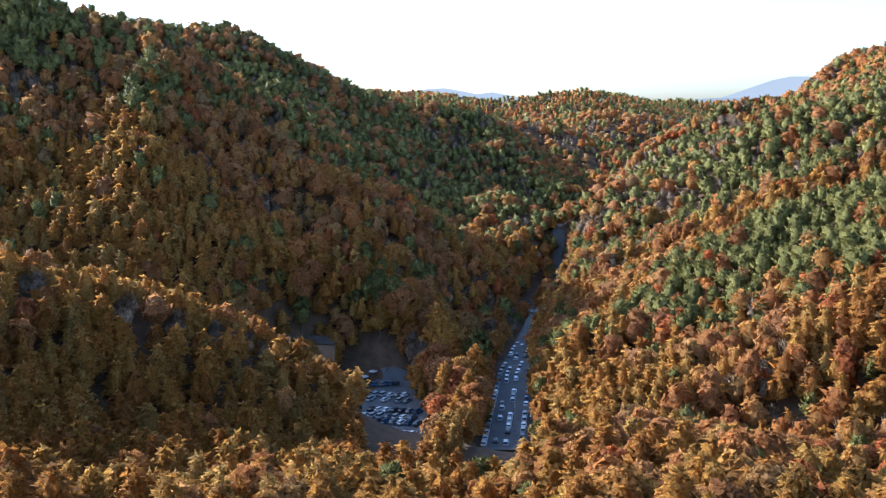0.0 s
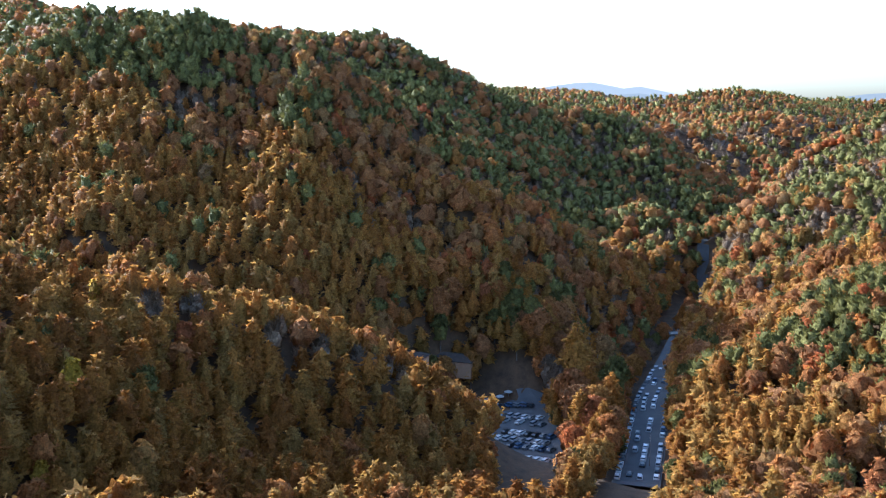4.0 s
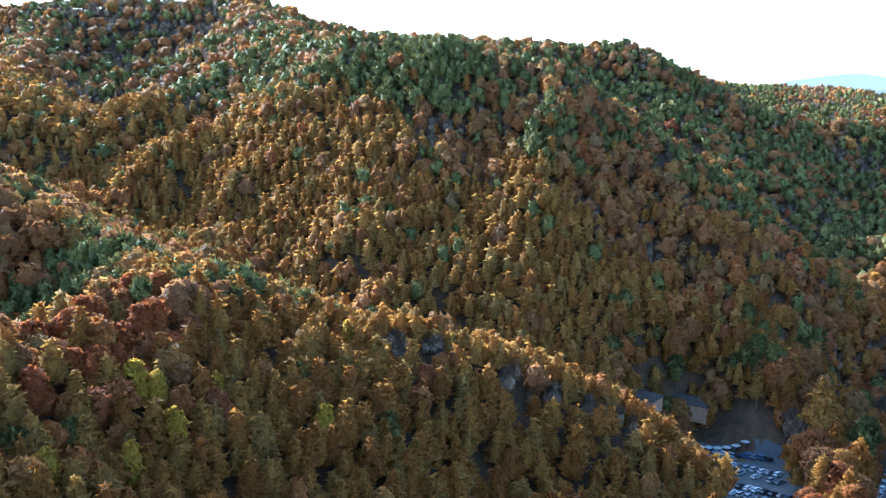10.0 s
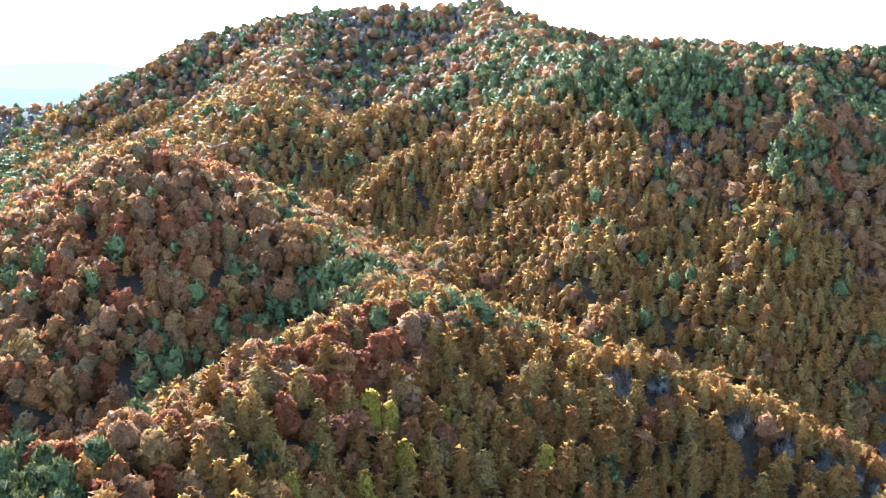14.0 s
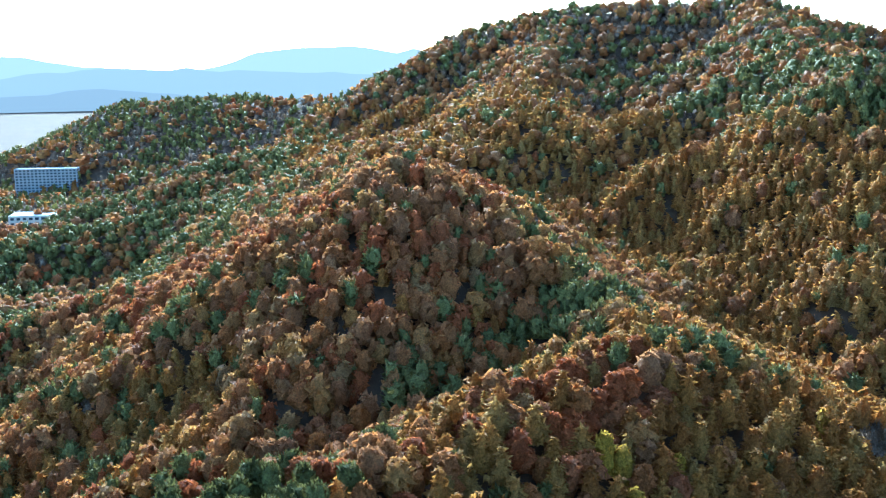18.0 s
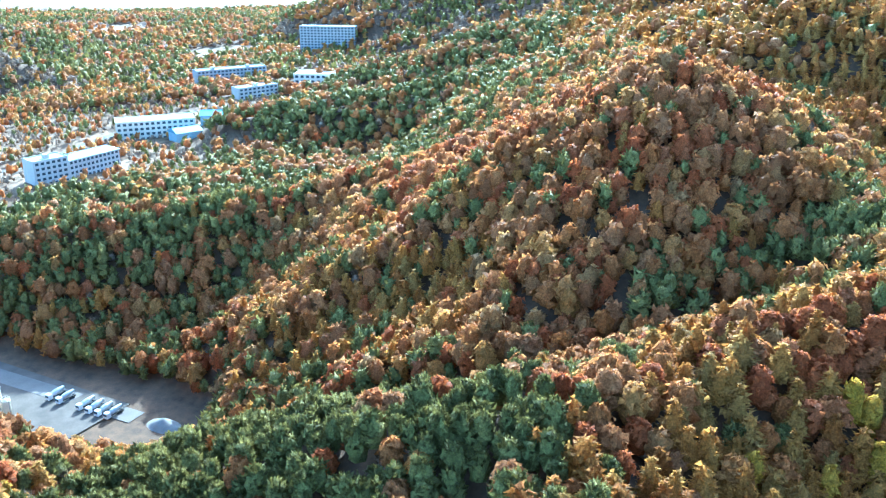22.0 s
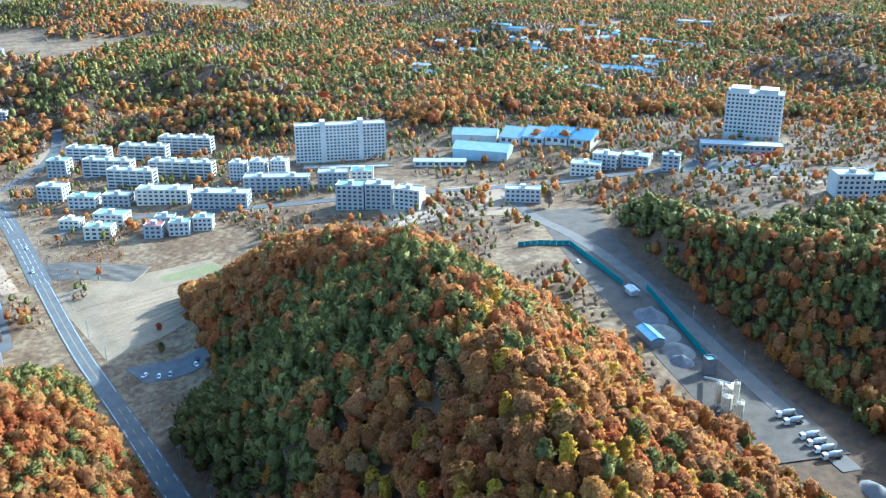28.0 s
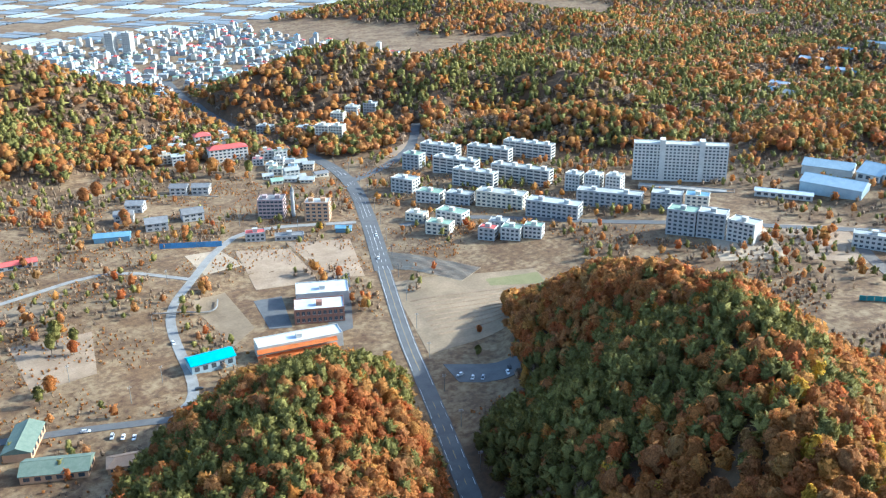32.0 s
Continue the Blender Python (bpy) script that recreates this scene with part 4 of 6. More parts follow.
M_SOIL = surface("bare_soil", (0.21, 0.145, 0.09), (0.32, 0.235, 0.155), 0.08, 0.9, 0.95, depth=0.1)
M_PALESOIL = surface("pale_soil", (0.30, 0.225, 0.15), (0.42, 0.33, 0.225), 0.08, 0.9, 0.95, depth=0.1)
M_FIELD = surface("stubble_field", (0.155, 0.11, 0.064), (0.25, 0.185, 0.115), 0.05, 0.7, 0.95, depth=0.12)
M_GREENFIELD = surface("green_field", (0.13, 0.125, 0.05), (0.18, 0.16, 0.07), 0.08, 1.2, 0.95, depth=0.1)
M_RUBBER = surface("tyre_rubber", (0.02, 0.02, 0.02), (0.03, 0.03, 0.03), 3.0, 12.0, 0.9)
M_LAMP = surface("lamp_lens", (0.5, 0.5, 0.48), (0.6, 0.6, 0.58), 3.0, 12.0, 0.2, relief=0)
PAINTS = [surface("car_paint_" + n, a, tuple(min(1.0, v * 1.12) for v in a), 1.0, 9.0, 0.3, 0.1, 0) for n, a in
          (("white", (0.68, 0.68, 0.67)), ("silver", (0.38, 0.39, 0.40)), ("black", (0.02, 0.02, 0.022)), ("blue", (0.05, 0.09, 0.17)), ("grey", (0.16, 0.165, 0.17)))]
M_TEALPAINT = surface("teal_truck_paint", (0.05, 0.22, 0.25), (0.07, 0.27, 0.3), 0.5, 4.0, 0.4, 0.1, 0)


# ---- roads and fields, laid on the ground ----
def densify(line, step=4.0):
    out = []
    for a, b in zip(line[:-1], line[1:]):
        n = max(1, int(math.hypot(b[0] - a[0], b[1] - a[1]) / step))
        out += [(a[0] + (b[0] - a[0]) * k / n, a[1] + (b[1] - a[1]) * k / n) for k in range(n)]
    return out + [line[-1][:2]]


def rounded(line, times=2):
    pts = [p[:2] for p in line]
    for _ in range(times):
        q = [pts[0]]
        for a, b in zip(pts[:-1], pts[1:]):
            q += [(a[0] * 0.75 + b[0] * 0.25, a[1] * 0.75 + b[1] * 0.25), (a[0] * 0.25 + b[0] * 0.75, a[1] * 0.25 + b[1] * 0.75)]
        pts = q + [pts[-1]]
    return pts


def strip(name, line, width, material, lift=0.25, offset=0.0, kind="structure", label="", category="road", dash=None):
    """A band along a line, draped over the ground, with a real edge."""
    pts = densify(rounded(line))
    bm = bmesh.new()
    rows, count = [], 0
    for i, (px, py) in enumerate(pts):
        a, b = pts[max(i - 1, 0)], pts[min(i + 1, len(pts) - 1)]
        dx, dy = b[0] - a[0], b[1] - a[1]
        n = math.hypot(dx, dy) or 1
        nx, ny = -dy / n, dx / n
        zc = max(float(ground_z(px + nx * (offset + s * width / 2), py + ny * (offset + s * width / 2))) for s in (-1, 0, 1))
        rows.append([bm.verts.new((px + nx * (offset + s * width / 2), py + ny * (offset + s * width / 2), zc + h)) for s, h in ((-1, lift - 0.6), (-1, lift), (1, lift), (1, lift - 0.6))])
    for i, (p, q) in enumerate(zip(rows[:-1], rows[1:])):
        if dash and i % dash[0] >= dash[1]:
            continue
        for k in range(3):
            bm.faces.new((p[k], p[k + 1], q[k + 1], q[k]))
    ob = part(name, bm, material)
    return tagged(ob, label, category, kind=kind)


def patch(name, corners, material, label, lift=0.12, cell=5.0):
    """A four-cornered field or yard, draped over the ground."""
    (ax, ay), (bx, by), (cx, cy), (dx, dy) = corners
    n = max(2, int(max(math.hypot(bx - ax, by - ay), math.hypot(cx - bx, cy - by)) / cell))
    bm = bmesh.new()
    g = []
    for i in range(n + 1):
        row = []
        for j in range(n + 1):
            u, v = i / n, j / n
            px = (ax * (1 - u) + bx * u) * (1 - v) + (dx * (1 - u) + cx * u) * v
            py = (ay * (1 - u) + by * u) * (1 - v) + (dy * (1 - u) + cy * u) * v
            row.append(bm.verts.new((px, py, float(ground_z(px, py)) + lift)))
        g.append(row)
    for i in range(n):
        for j in range(n):
            bm.faces.new((g[i][j], g[i + 1][j], g[i + 1][j + 1], g[i][j + 1]))
    rim = bmesh.ops.extrude_face_region(bm, geom=bm.faces[:])
    for v in [e for e in rim["geom"] if isinstance(e, bmesh.types.BMVert)]:
        v.co.z -= 0.5
    bmesh.ops.recalc_face_normals(bm, faces=bm.faces[:])
    return tagged(part(name, bm, material), label, "field", kind="structure")


strip("main_road", MAIN_ROAD[:6], 9.5, M_ASPHALT, label="two-lane asphalt road through the valley")
strip("main_road", MAIN_ROAD[5:], 13.5, M_ASPHALT, label="wide asphalt road into the town")
for off in (-3.9, 3.9):
    strip("road_marking", MAIN_ROAD[:6], 0.15, M_PAINT, 0.28, off, label="white edge line on the road", category="road marking")
strip("road_marking", MAIN_ROAD[:6], 0.16, surface("yellow_road_paint", (0.5, 0.33, 0.08), (0.6, 0.4, 0.1), 1.0, 8.0, 0.7, relief=0), 0.28, 0.0, label="faded yellow centre line on the road", category="road marking")
for off in (-3.2, 0.0, 3.2):
    strip("road_marking", MAIN_ROAD[5:], 0.2, M_PAINT, 0.28, off, label="dashed lane line on the wide road", category="road marking", dash=(3, 2) if off else None)
strip("side_road", SIDE_ROAD, 10, M_ASPHALT, label="asphalt side road past the junction")
strip("town_street", TOWN_STREET, 8, M_ASPHALT, label="asphalt street between the town blocks")
strip("lane", LANE, 6.0, M_CONCRETE, label="pale concrete lane across the dry slope")
strip("farm_lane", FARM_LANE, 4.5, M_CONCRETE, label="narrow concrete farm lane")
strip("low_road", LOW_ROAD, 6.0, M_ASPHALT, label="asphalt road at the foot of the hill")
YARD = ((-338, -30), (-372, -60), (-432, -112), (-500, -172), (-590, -240))
strip("yard_ground", YARD, 42, surface("yard_grit", (0.07, 0.055, 0.041), (0.125, 0.10, 0.076), 0.12, 3.0, 0.95), 0.15, label="dusty grey ground of the concrete works yard", category="yard")
YARD_ROAD = ((-340, -12), (-371, -42), (-410, -78), (-452, -114), (-500, -160), (-545, -215), (-562, -250), (-600, -290))
strip("yard_road", YARD_ROAD, 9, surface("dusty_road", (0.115, 0.10, 0.085), (0.16, 0.14, 0.12), 0.1, 3.0, 0.95), 0.3, label="dusty pale road along the yard")
CARPARK_ROAD = ((16, 262), (22, 310), (27, 350), (36, 392), (52, 440), (66, 500), (72, 578), (80, 660))
M_TRACK = surface("track_earth", (0.24, 0.20, 0.15), (0.34, 0.29, 0.22), 0.3, 3.0, 0.95)
strip("slope_track", ((-462, -98), (-450, -85), (-433, -65), (-419, -46), (-408, -34)), 3.0, M_TRACK, 0.5, label="pale earth track along the foot of the slope", category="track")
strip("slope_track", ((-398, -20), (-390, -11), (-381, -2), (-374, 6)), 2.6, M_TRACK, 0.5, label="short pale earth track on the slope", category="track")
strip("valley_road", CARPARK_ROAD[:5], 14.5, M_ASPHALT, label="asphalt valley road lined with parked cars")
strip("valley_road", CARPARK_ROAD[4:], 7, M_ASPHALT, label="asphalt road leading up the valley")
strip("road_marking", CARPARK_ROAD[:5], 0.25, M_PAINT, 0.3, -1.5, label="white dashed lane line", category="road marking", dash=(2, 1))
strip("road_marking", CARPARK_ROAD[:5], 0.25, M_PAINT, 0.3, 2.0, label="white dashed lane line", category="road marking", dash=(2, 1))
patch("car_park", ((-56, 348), (-8, 340), (-3, 280), (-34, 282)), M_ASPHALT, "asphalt car park at the foot of the spur", 0.2)
patch("forecourt", ((-252, -430), (-268, -430), (-312, -500), (-290, -505)), M_ASPHALT, "asphalt forecourt beside the sports hall", 0.2)
patch("forecourt", ((-228, -462), (-240, -455), (-258, -500), (-240, -505)), M_ASPHALT, "asphalt yard behind the brick hall", 0.18)
patch("field", ((-282, -372), (-392, -352), (-412, -420), (-326, -472)), M_FIELD, "harvested brown field in the valley", 0.12)
patch("field", ((-343, -489), (-362, -438), (-386, -446), (-358, -520)), M_PALESOIL, "pale ridged field with plastic rows", 0.14)
patch("field", ((-372, -420), (-402, -398), (-410, -414), (-376, -430)), M_GREENFIELD, "small green field beside the stubble", 0.16)
patch("field", ((-295, -500), (-318, -490), (-352, -560), (-310, -585)), M_SOIL, "bare brown soil plot beside the road", 0.12)
patch("field", ((-250, -520), (-290, -505), (-305, -570), (-270, -590)), M_SOIL, "rough brown soil plot", 0.12)
patch("field", ((-232, -560), (-262, -560), (-262, -600), (-236, -602)), M_PALESOIL, "pale levelled building plot", 0.14)
patch("field", ((-90, -470), (-125, -470), (-140, -520), (-95, -530)), M_SOIL, "eroded bare earth slope", 0.12)
patch("field", ((-200, -455), (-222, -470), (-232, -530), (-205, -530)), M_FIELD, "dry grass plot below the lane", 0.12)
patch("field", ((-60, -560), (-120, -560), (-150, -590), (-60, -582)), M_FIELD, "dry terraced plot", 0.12)
patch("car_park", ((-274, -336), (-300, -312), (-312, -330), (-280, -357)), M_ASPHALT, "small asphalt car park by the field", 0.2)
patch("field", ((-545, -290), (-570, -255), (-620, -310), (-590, -345)), M_SOIL, "cleared brown ground beyond the yard", 0.12)
patch("field", ((-500, -330), (-535, -300), (-580, -350), (-545, -375)), M_PALESOIL, "cleared pale ground with brushwood", 0.12)
patch("cut_slope", ((-500, -740), (-520, -720), (-600, -720), (-590, -770)), M_SOIL, "bare cut slope above the junction", 0.2)
patch("plaza", ((-690, -185), (-700, -100), (-722, -100), (-722, -175)), M_ASPHALT, "grey paved forecourt below the hotel", 0.2)
patch("plaza", ((-650, -95), (-700, -40), (-715, -55), (-665, -108)), M_FIELD, "brown sports ground beside the school", 0.2)

def furrows(corners, n, material, label):
    """Raised earth rows across a four-cornered field."""
    (ax, ay), (bx, by), (cx, cy), (dx, dy) = corners
    root = new("furrow_rows")
    for i in range(n):
        v = (i + 0.5) / n
        p, q = (ax * (1 - v) + dx * v, ay * (1 - v) + dy * v), (bx * (1 - v) + cx * v, by * (1 - v) + cy * v)
        bm = bmesh.new()
        rows = []
        for k in range(9):
            x, y = p[0] + (q[0] - p[0]) * k / 8, p[1] + (q[1] - p[1]) * k / 8
            z = float(ground_z(x, y)) + 0.1
            ux, uy = -(q[1] - p[1]), q[0] - p[0]
            m = math.hypot(ux, uy)
            ux, uy = ux / m * 0.75, uy / m * 0.75
            rows.append([bm.verts.new(c) for c in ((x - ux, y - uy, z), (x, y, z + 0.55 + 0.12 * math.sin(k * 2.3 + i)), (x + ux, y + uy, z))])
        for a, b in zip(rows[:-1], rows[1:]):
            for k in range(2):
                bm.faces.new((a[k], a[k + 1], b[k + 1], b[k]))
        part("furrow", bm, material, root)
    return tagged(root, label, "field rows")


furrows(((-343, -489), (-362, -438), (-386, -446), (-358, -520)), 14, M_PALESOIL, "pale plastic-covered earth rows across the field")
furrows(((-300, -385), (-372, -362), (-396, -404), (-318, -440)), 9, M_SOIL, "dark ploughed rows across the stubble field")

# zebra crossing on the valley road
for k in range(12):
    bm = bmesh.new()
    slab(bm, -0.28, 0.28, -1.8, 1.8, 0, 0.02)
    o = part("crossing_stripe", bm, M_PAINT)
    o.matrix_basis = pose(17.0 + k * 1.08, 304.6 - k * 0.12, float(ground_z(22, 304)) + 0.3, 0, 0, -8)
    tagged(o, "white painted crossing stripe", "road marking", "zebra crossing stripes", "structure")


# ---- buildings ----
WIN = {}


def window_mesh(w, h, balcony):
    key = (round(w, 1), round(h, 1), balcony)
    if key not in WIN:
        bm = bmesh.new()
        slab(bm, -w / 2, w / 2, -0.05, 0.06, -h / 2, h / 2)
        me = bpy.data.meshes.new("window")
        bm.to_mesh(me)
        bm.free()
        me.materials.append(M_GLASS)
        bm = bmesh.new()
        slab(bm, -w / 2 - 0.1, w / 2 + 0.1, -0.16, 0.05, -h / 2 - 0.14, -h / 2)
        if balcony:
            slab(bm, -w / 2 - 0.1, w / 2 + 0.1, -0.5, -0.42, -h / 2 - 0.1, -h / 2 + h * 0.42)
            slab(bm, -w / 2 - 0.1, w / 2 + 0.1, -0.42, 0.05, -h / 2 - 0.14, -h / 2 - 0.06)
        slab(bm, -0.04, 0.04, -0.09, 0.0, -h / 2, h / 2)
        fr = bpy.data.meshes.new("window_frame")
        bm.to_mesh(fr)
        bm.free()
        fr.materials.append(M_WHITE)
        WIN[key] = (me, fr)
    return WIN[key]


def windows(root, w, d, floors, fh, cols, side_cols, z0, frames, balcony, ratio=0.5):
    """Rows of windows on the front and, where asked, on both sides."""
    faces = [(cols, w, lambda k: ((k, 0.0), 0.0))]
    if side_cols:
        faces += [(side_cols, d, lambda k: ((w, k), 90.0))]
    for n, length, at in faces:
        if not n:
            continue
        step = (length - 1.2) / n
        me, fr = window_mesh(step * 0.58 if not balcony else step * 0.8, fh * ratio, balcony)
        for f in range(floors):
            for c in range(n):
                (px, py), rz = at(0.6 + step * (c + 0.5))
                o = reuse("window", me, root, (px, py, z0 + fh * (f + 0.55)), rz)
                if frames:
                    reuse("window_frame", fr, o)


def building(name, px, py, w, d, yaw, floors, fh, wall, roof_mat, cols, label, side_cols=2, roof="flat", category="building", group="", z0=0.0, frames=False, balcony=False, huts=1, sink=2.5, top=None):
    """A building; (px, py) is the foot of its front edge's start, the front runs along yaw and the depth to its left."""
    zg = float(ground_z(px, py)) if top is None else top
    mx, my = px + math.cos(radians(yaw)) * w / 2 - math.sin(radians(yaw)) * d / 2, py + math.sin(radians(yaw)) * w / 2 + math.cos(radians(yaw)) * d / 2
    if top is None:
        zg = (zg + float(ground_z(mx, my))) / 2
    root = new(name)
    root.matrix_basis = pose(px, py, zg, 0, 0, yaw)
    h = floors * fh + z0
    bm = bmesh.new()
    slab(bm, 0, w, 0, d, -sink, h)
    if roof == "flat":
        for a in ((0, w, 0, 0.3), (0, w, d - 0.3, d), (0, 0.3, 0.3, d - 0.3), (w - 0.3, w, 0.3, d - 0.3)):
            slab(bm, *a, h, h + 0.8)
    part("wall", bm, wall, root)
    bm = bmesh.new()
    if roof == "flat":
        slab(bm, 0.3, w - 0.3, 0.3, d - 0.3, h + 0.004, h + 0.15)
        part("roof", bm, roof_mat, root)
        for k in range(huts):
            bm = bmesh.new()
            x0 = w * (k + 0.5) / huts - 1.8
            slab(bm, x0, x0 + 3.6, d * 0.3, d * 0.3 + 4.0, h + 0.15, h + 2.7)
            slab(bm, x0 - 0.2, x0 + 3.8, d * 0.3 - 0.2, d * 0.3 + 4.2, h + 2.7, h + 2.9)
            part("stair_hut", bm, wall, root)
    else:
        o, rise = 0.6, (d if roof == "gable" else d) * 0.22
        inset = d * 0.45 if roof == "hip" else 0.0
        v = [bm.verts.new(c) for c in ((-o, -o, h), (w + o, -o, h), (w + o, d + o, h), (-o, d + o, h), (-o + inset, d / 2, h + rise), (w + o - inset, d / 2, h + rise))]
        for f in ((0, 1, 5, 4), (2, 3, 4, 5), (1, 2, 5), (3, 0, 4), (3, 2, 1, 0)):
            bm.faces.new([v[i] for i in f])
        ext = bmesh.ops.extrude_face_region(bm, geom=[f for f in bm.faces if len(f.verts) == 4 and f.calc_center_median().z > h + 0.01])
        bmesh.ops.translate(bm, verts=[e for e in ext["geom"] if isinstance(e, bmesh.types.BMVert)], vec=(0, 0, 0.25))
        part("roof", bm, roof_mat, root)
        bm = bmesh.new()
        tube(bm, (-o + inset, d / 2, h + rise + 0.25), (w + o - inset, d / 2, h + rise + 0.25), 0.18, 0.18, 6)
        part("ridge_cap", bm, roof_mat, root)
    if cols or side_cols:
        windows(root, w, d, floors, fh, cols, side_cols, z0, frames, balcony)
    return tagged(root, label, category, group)


# sports hall group by the road
ob = building("sports_hall", -203, -429, 50, 13, 163, 2, 4.0, M_WHITE, M_WHITEROOF, 0, "low white hall with orange metal canopies on its front", 0, huts=1, frames=False)
for zc, yc in ((6.6, -1.4), (2.6, -2.2)):
    bm = bmesh.new()
    v = [bm.verts.new(c) for c in ((-1, yc - 1.6, zc - 0.7), (46, yc - 1.6, zc - 0.7), (46, 0.1, zc + 0.7), (-1, 0.1, zc + 0.7))]
    bm.faces.new(v)
    bmesh.ops.solidify(bm, geom=bm.faces[:], thickness=0.15)
    part("canopy", bm, M_ORANGE, ob, "sloping orange metal canopy")
building("gymnasium", -243, -457, 31, 17, 150, 2, 4.6, M_BRICK, M_WHITEROOF, 9, "brick gymnasium with a flat white roof", 3, frames=True)
building("gymnasium", -256, -477, 34, 19, 150, 2, 4.6, M_WHITE, M_WHITEROOF, 0, "grey-white hall with a flat membrane roof", 3, frames=False)
ob = building("barn", -166, -437, 25, 12, 172, 1, 5.5, M_PALEBLUE, M_TEAL, 5, "metal barn with a bright teal gable roof", 2, "gable", "barn")
# villas on the terrace
for px, py, yaw, w, d in ((-241, -728, 142, 14, 12), (-235, -670, 160, 17, 14), (-268, -675, 165, 17, 14), (-223, -705, 155, 15, 12), (-290, -752, 142, 15, 11), (-306, -742, 142, 15, 11)):
    building("villa", px, py, w, d, yaw, 2, 3.2, M_GREY if d > 12 else M_WHITE, M_DARKROOF, 3, "pale villa with a dark tiled gable roof", 2, "gable", "house", "villas on the terrace", frames=True)
building("shed", -194, -669, 26, 10, 153, 1, 4.0, M_BLUEROOF, M_BLUEROOF, 0, "blue sheet-metal shed beside the trees", 0, "gable", "shed")
building("shed", -120, -655, 28, 8, 170, 1, 3.2, M_GREY, M_REDROOF, 4, "long low shed with a faded red roof", 0, "gable", "shed")
building("motel", -321, -648, 21, 15, 141, 5, 3.1, M_MAUVE, M_DARKROOF, 6, "dark mauve motel with round-headed balconies", 3, category="motel", balcony=True, huts=2)
building("motel", -347, -618, 20, 14, 140, 5, 3.1, M_BROWN, M_FLATROOF, 4, "orange-brown tiled motel with roof pergola", 3, category="motel", frames=True, huts=2)
bm = bmesh.new()
tube(bm, (0, 0, -1), (0, 0, 22), 1.7, 1.5, 12)
ob = tagged(part("tower", bm, M_GREY), "round grey ornamental tower beside the motel", "tower")
ob.matrix_basis = pose(-347, -636, 24)
bm = bmesh.new()
tube(bm, (0, 0, 22), (0, 0, 27), 1.9, 0.1, 12)
part("spire", bm, M_DARKROOF, ob)
building("shop", -286, -603, 15, 9, 153, 2, 3.2, M_GREY, M_REDROOF, 4, "grey shop with a brick-red flat roof", 2, category="shop")
building("shop", -305, -592, 22, 8, 150, 1, 3.4, M_GREY, M_DARKROOF, 5, "low dark-roofed shop by the car park", 1, category="shop")
building("shop", -352, -580, 12, 7, 140, 1, 3.4, M_BLUEROOF, M_BLUEROOF, 0, "small blue metal shop by the road", 0, "gable", "shop")
# green-roofed restaurant at the foot of the low hill
building("restaurant", -62, -392, 30, 14, 150, 1, 4.0, M_BROWN, M_MOSSROOF, 6, "restaurant with a broad dull-green gable roof", 2, "gable", "restaurant")
building("restaurant", -72, -408, 26, 13, 240, 1, 4.6, M_BROWN, M_MOSSROOF, 5, "restaurant wing with a dull-green gable roof", 2, "gable", "restaurant")
building("house", -95, -372, 16, 10, 160, 1, 3.0, M_BROWN, M_BROWN, 4, "low brown house beside the restaurant", 1, "hip", "house")

# apartment rows
for px, py, yaw, w, n in ((-490, -603, 112, 40, 6), (-524, -590, 112, 56, 8), (-530, -701, 112, 40, 6), (-551, -655, 112, 44, 6), (-585, -640, 112, 50, 8), (-505, -650, 112, 44, 6)):
    building("apartment_block", px, py, w, 11, yaw, 5, 2.9, M_WHITE, M_FLATROOF, n, "white five-storey apartment block with stair huts on the roof", 1, category="apartment block", group="apartment rows", balcony=True, huts=max(2, n // 2))
building("apartment_block", -497, -687, 18, 14, 114, 5, 3.0, M_GREY, M_GREENROOF, 4, "grey apartment block at the cut slope", 2, category="apartment block")
ob = building("apartment_slab", -604, -495, 79, 12, 129, 11, 2.85, M_WHITE, M_FLATROOF, 24, "long white eleven-storey apartment slab with two lift towers", 2, category="apartment block", huts=0, top=37)
for x0 in (22, 55):
    bm = bmesh.new()
    slab(bm, x0, x0 + 4.5, -1.2, 9, -1, 35.5)
    part("lift_tower", bm, M_WHITE, ob)
building("podium", -587, -474, 78, 9, 124, 1, 4.2, M_CONCRETE, M_CONCRETE, 16, "long concrete parking podium below the slab", 0, category="podium", huts=0, top=34)
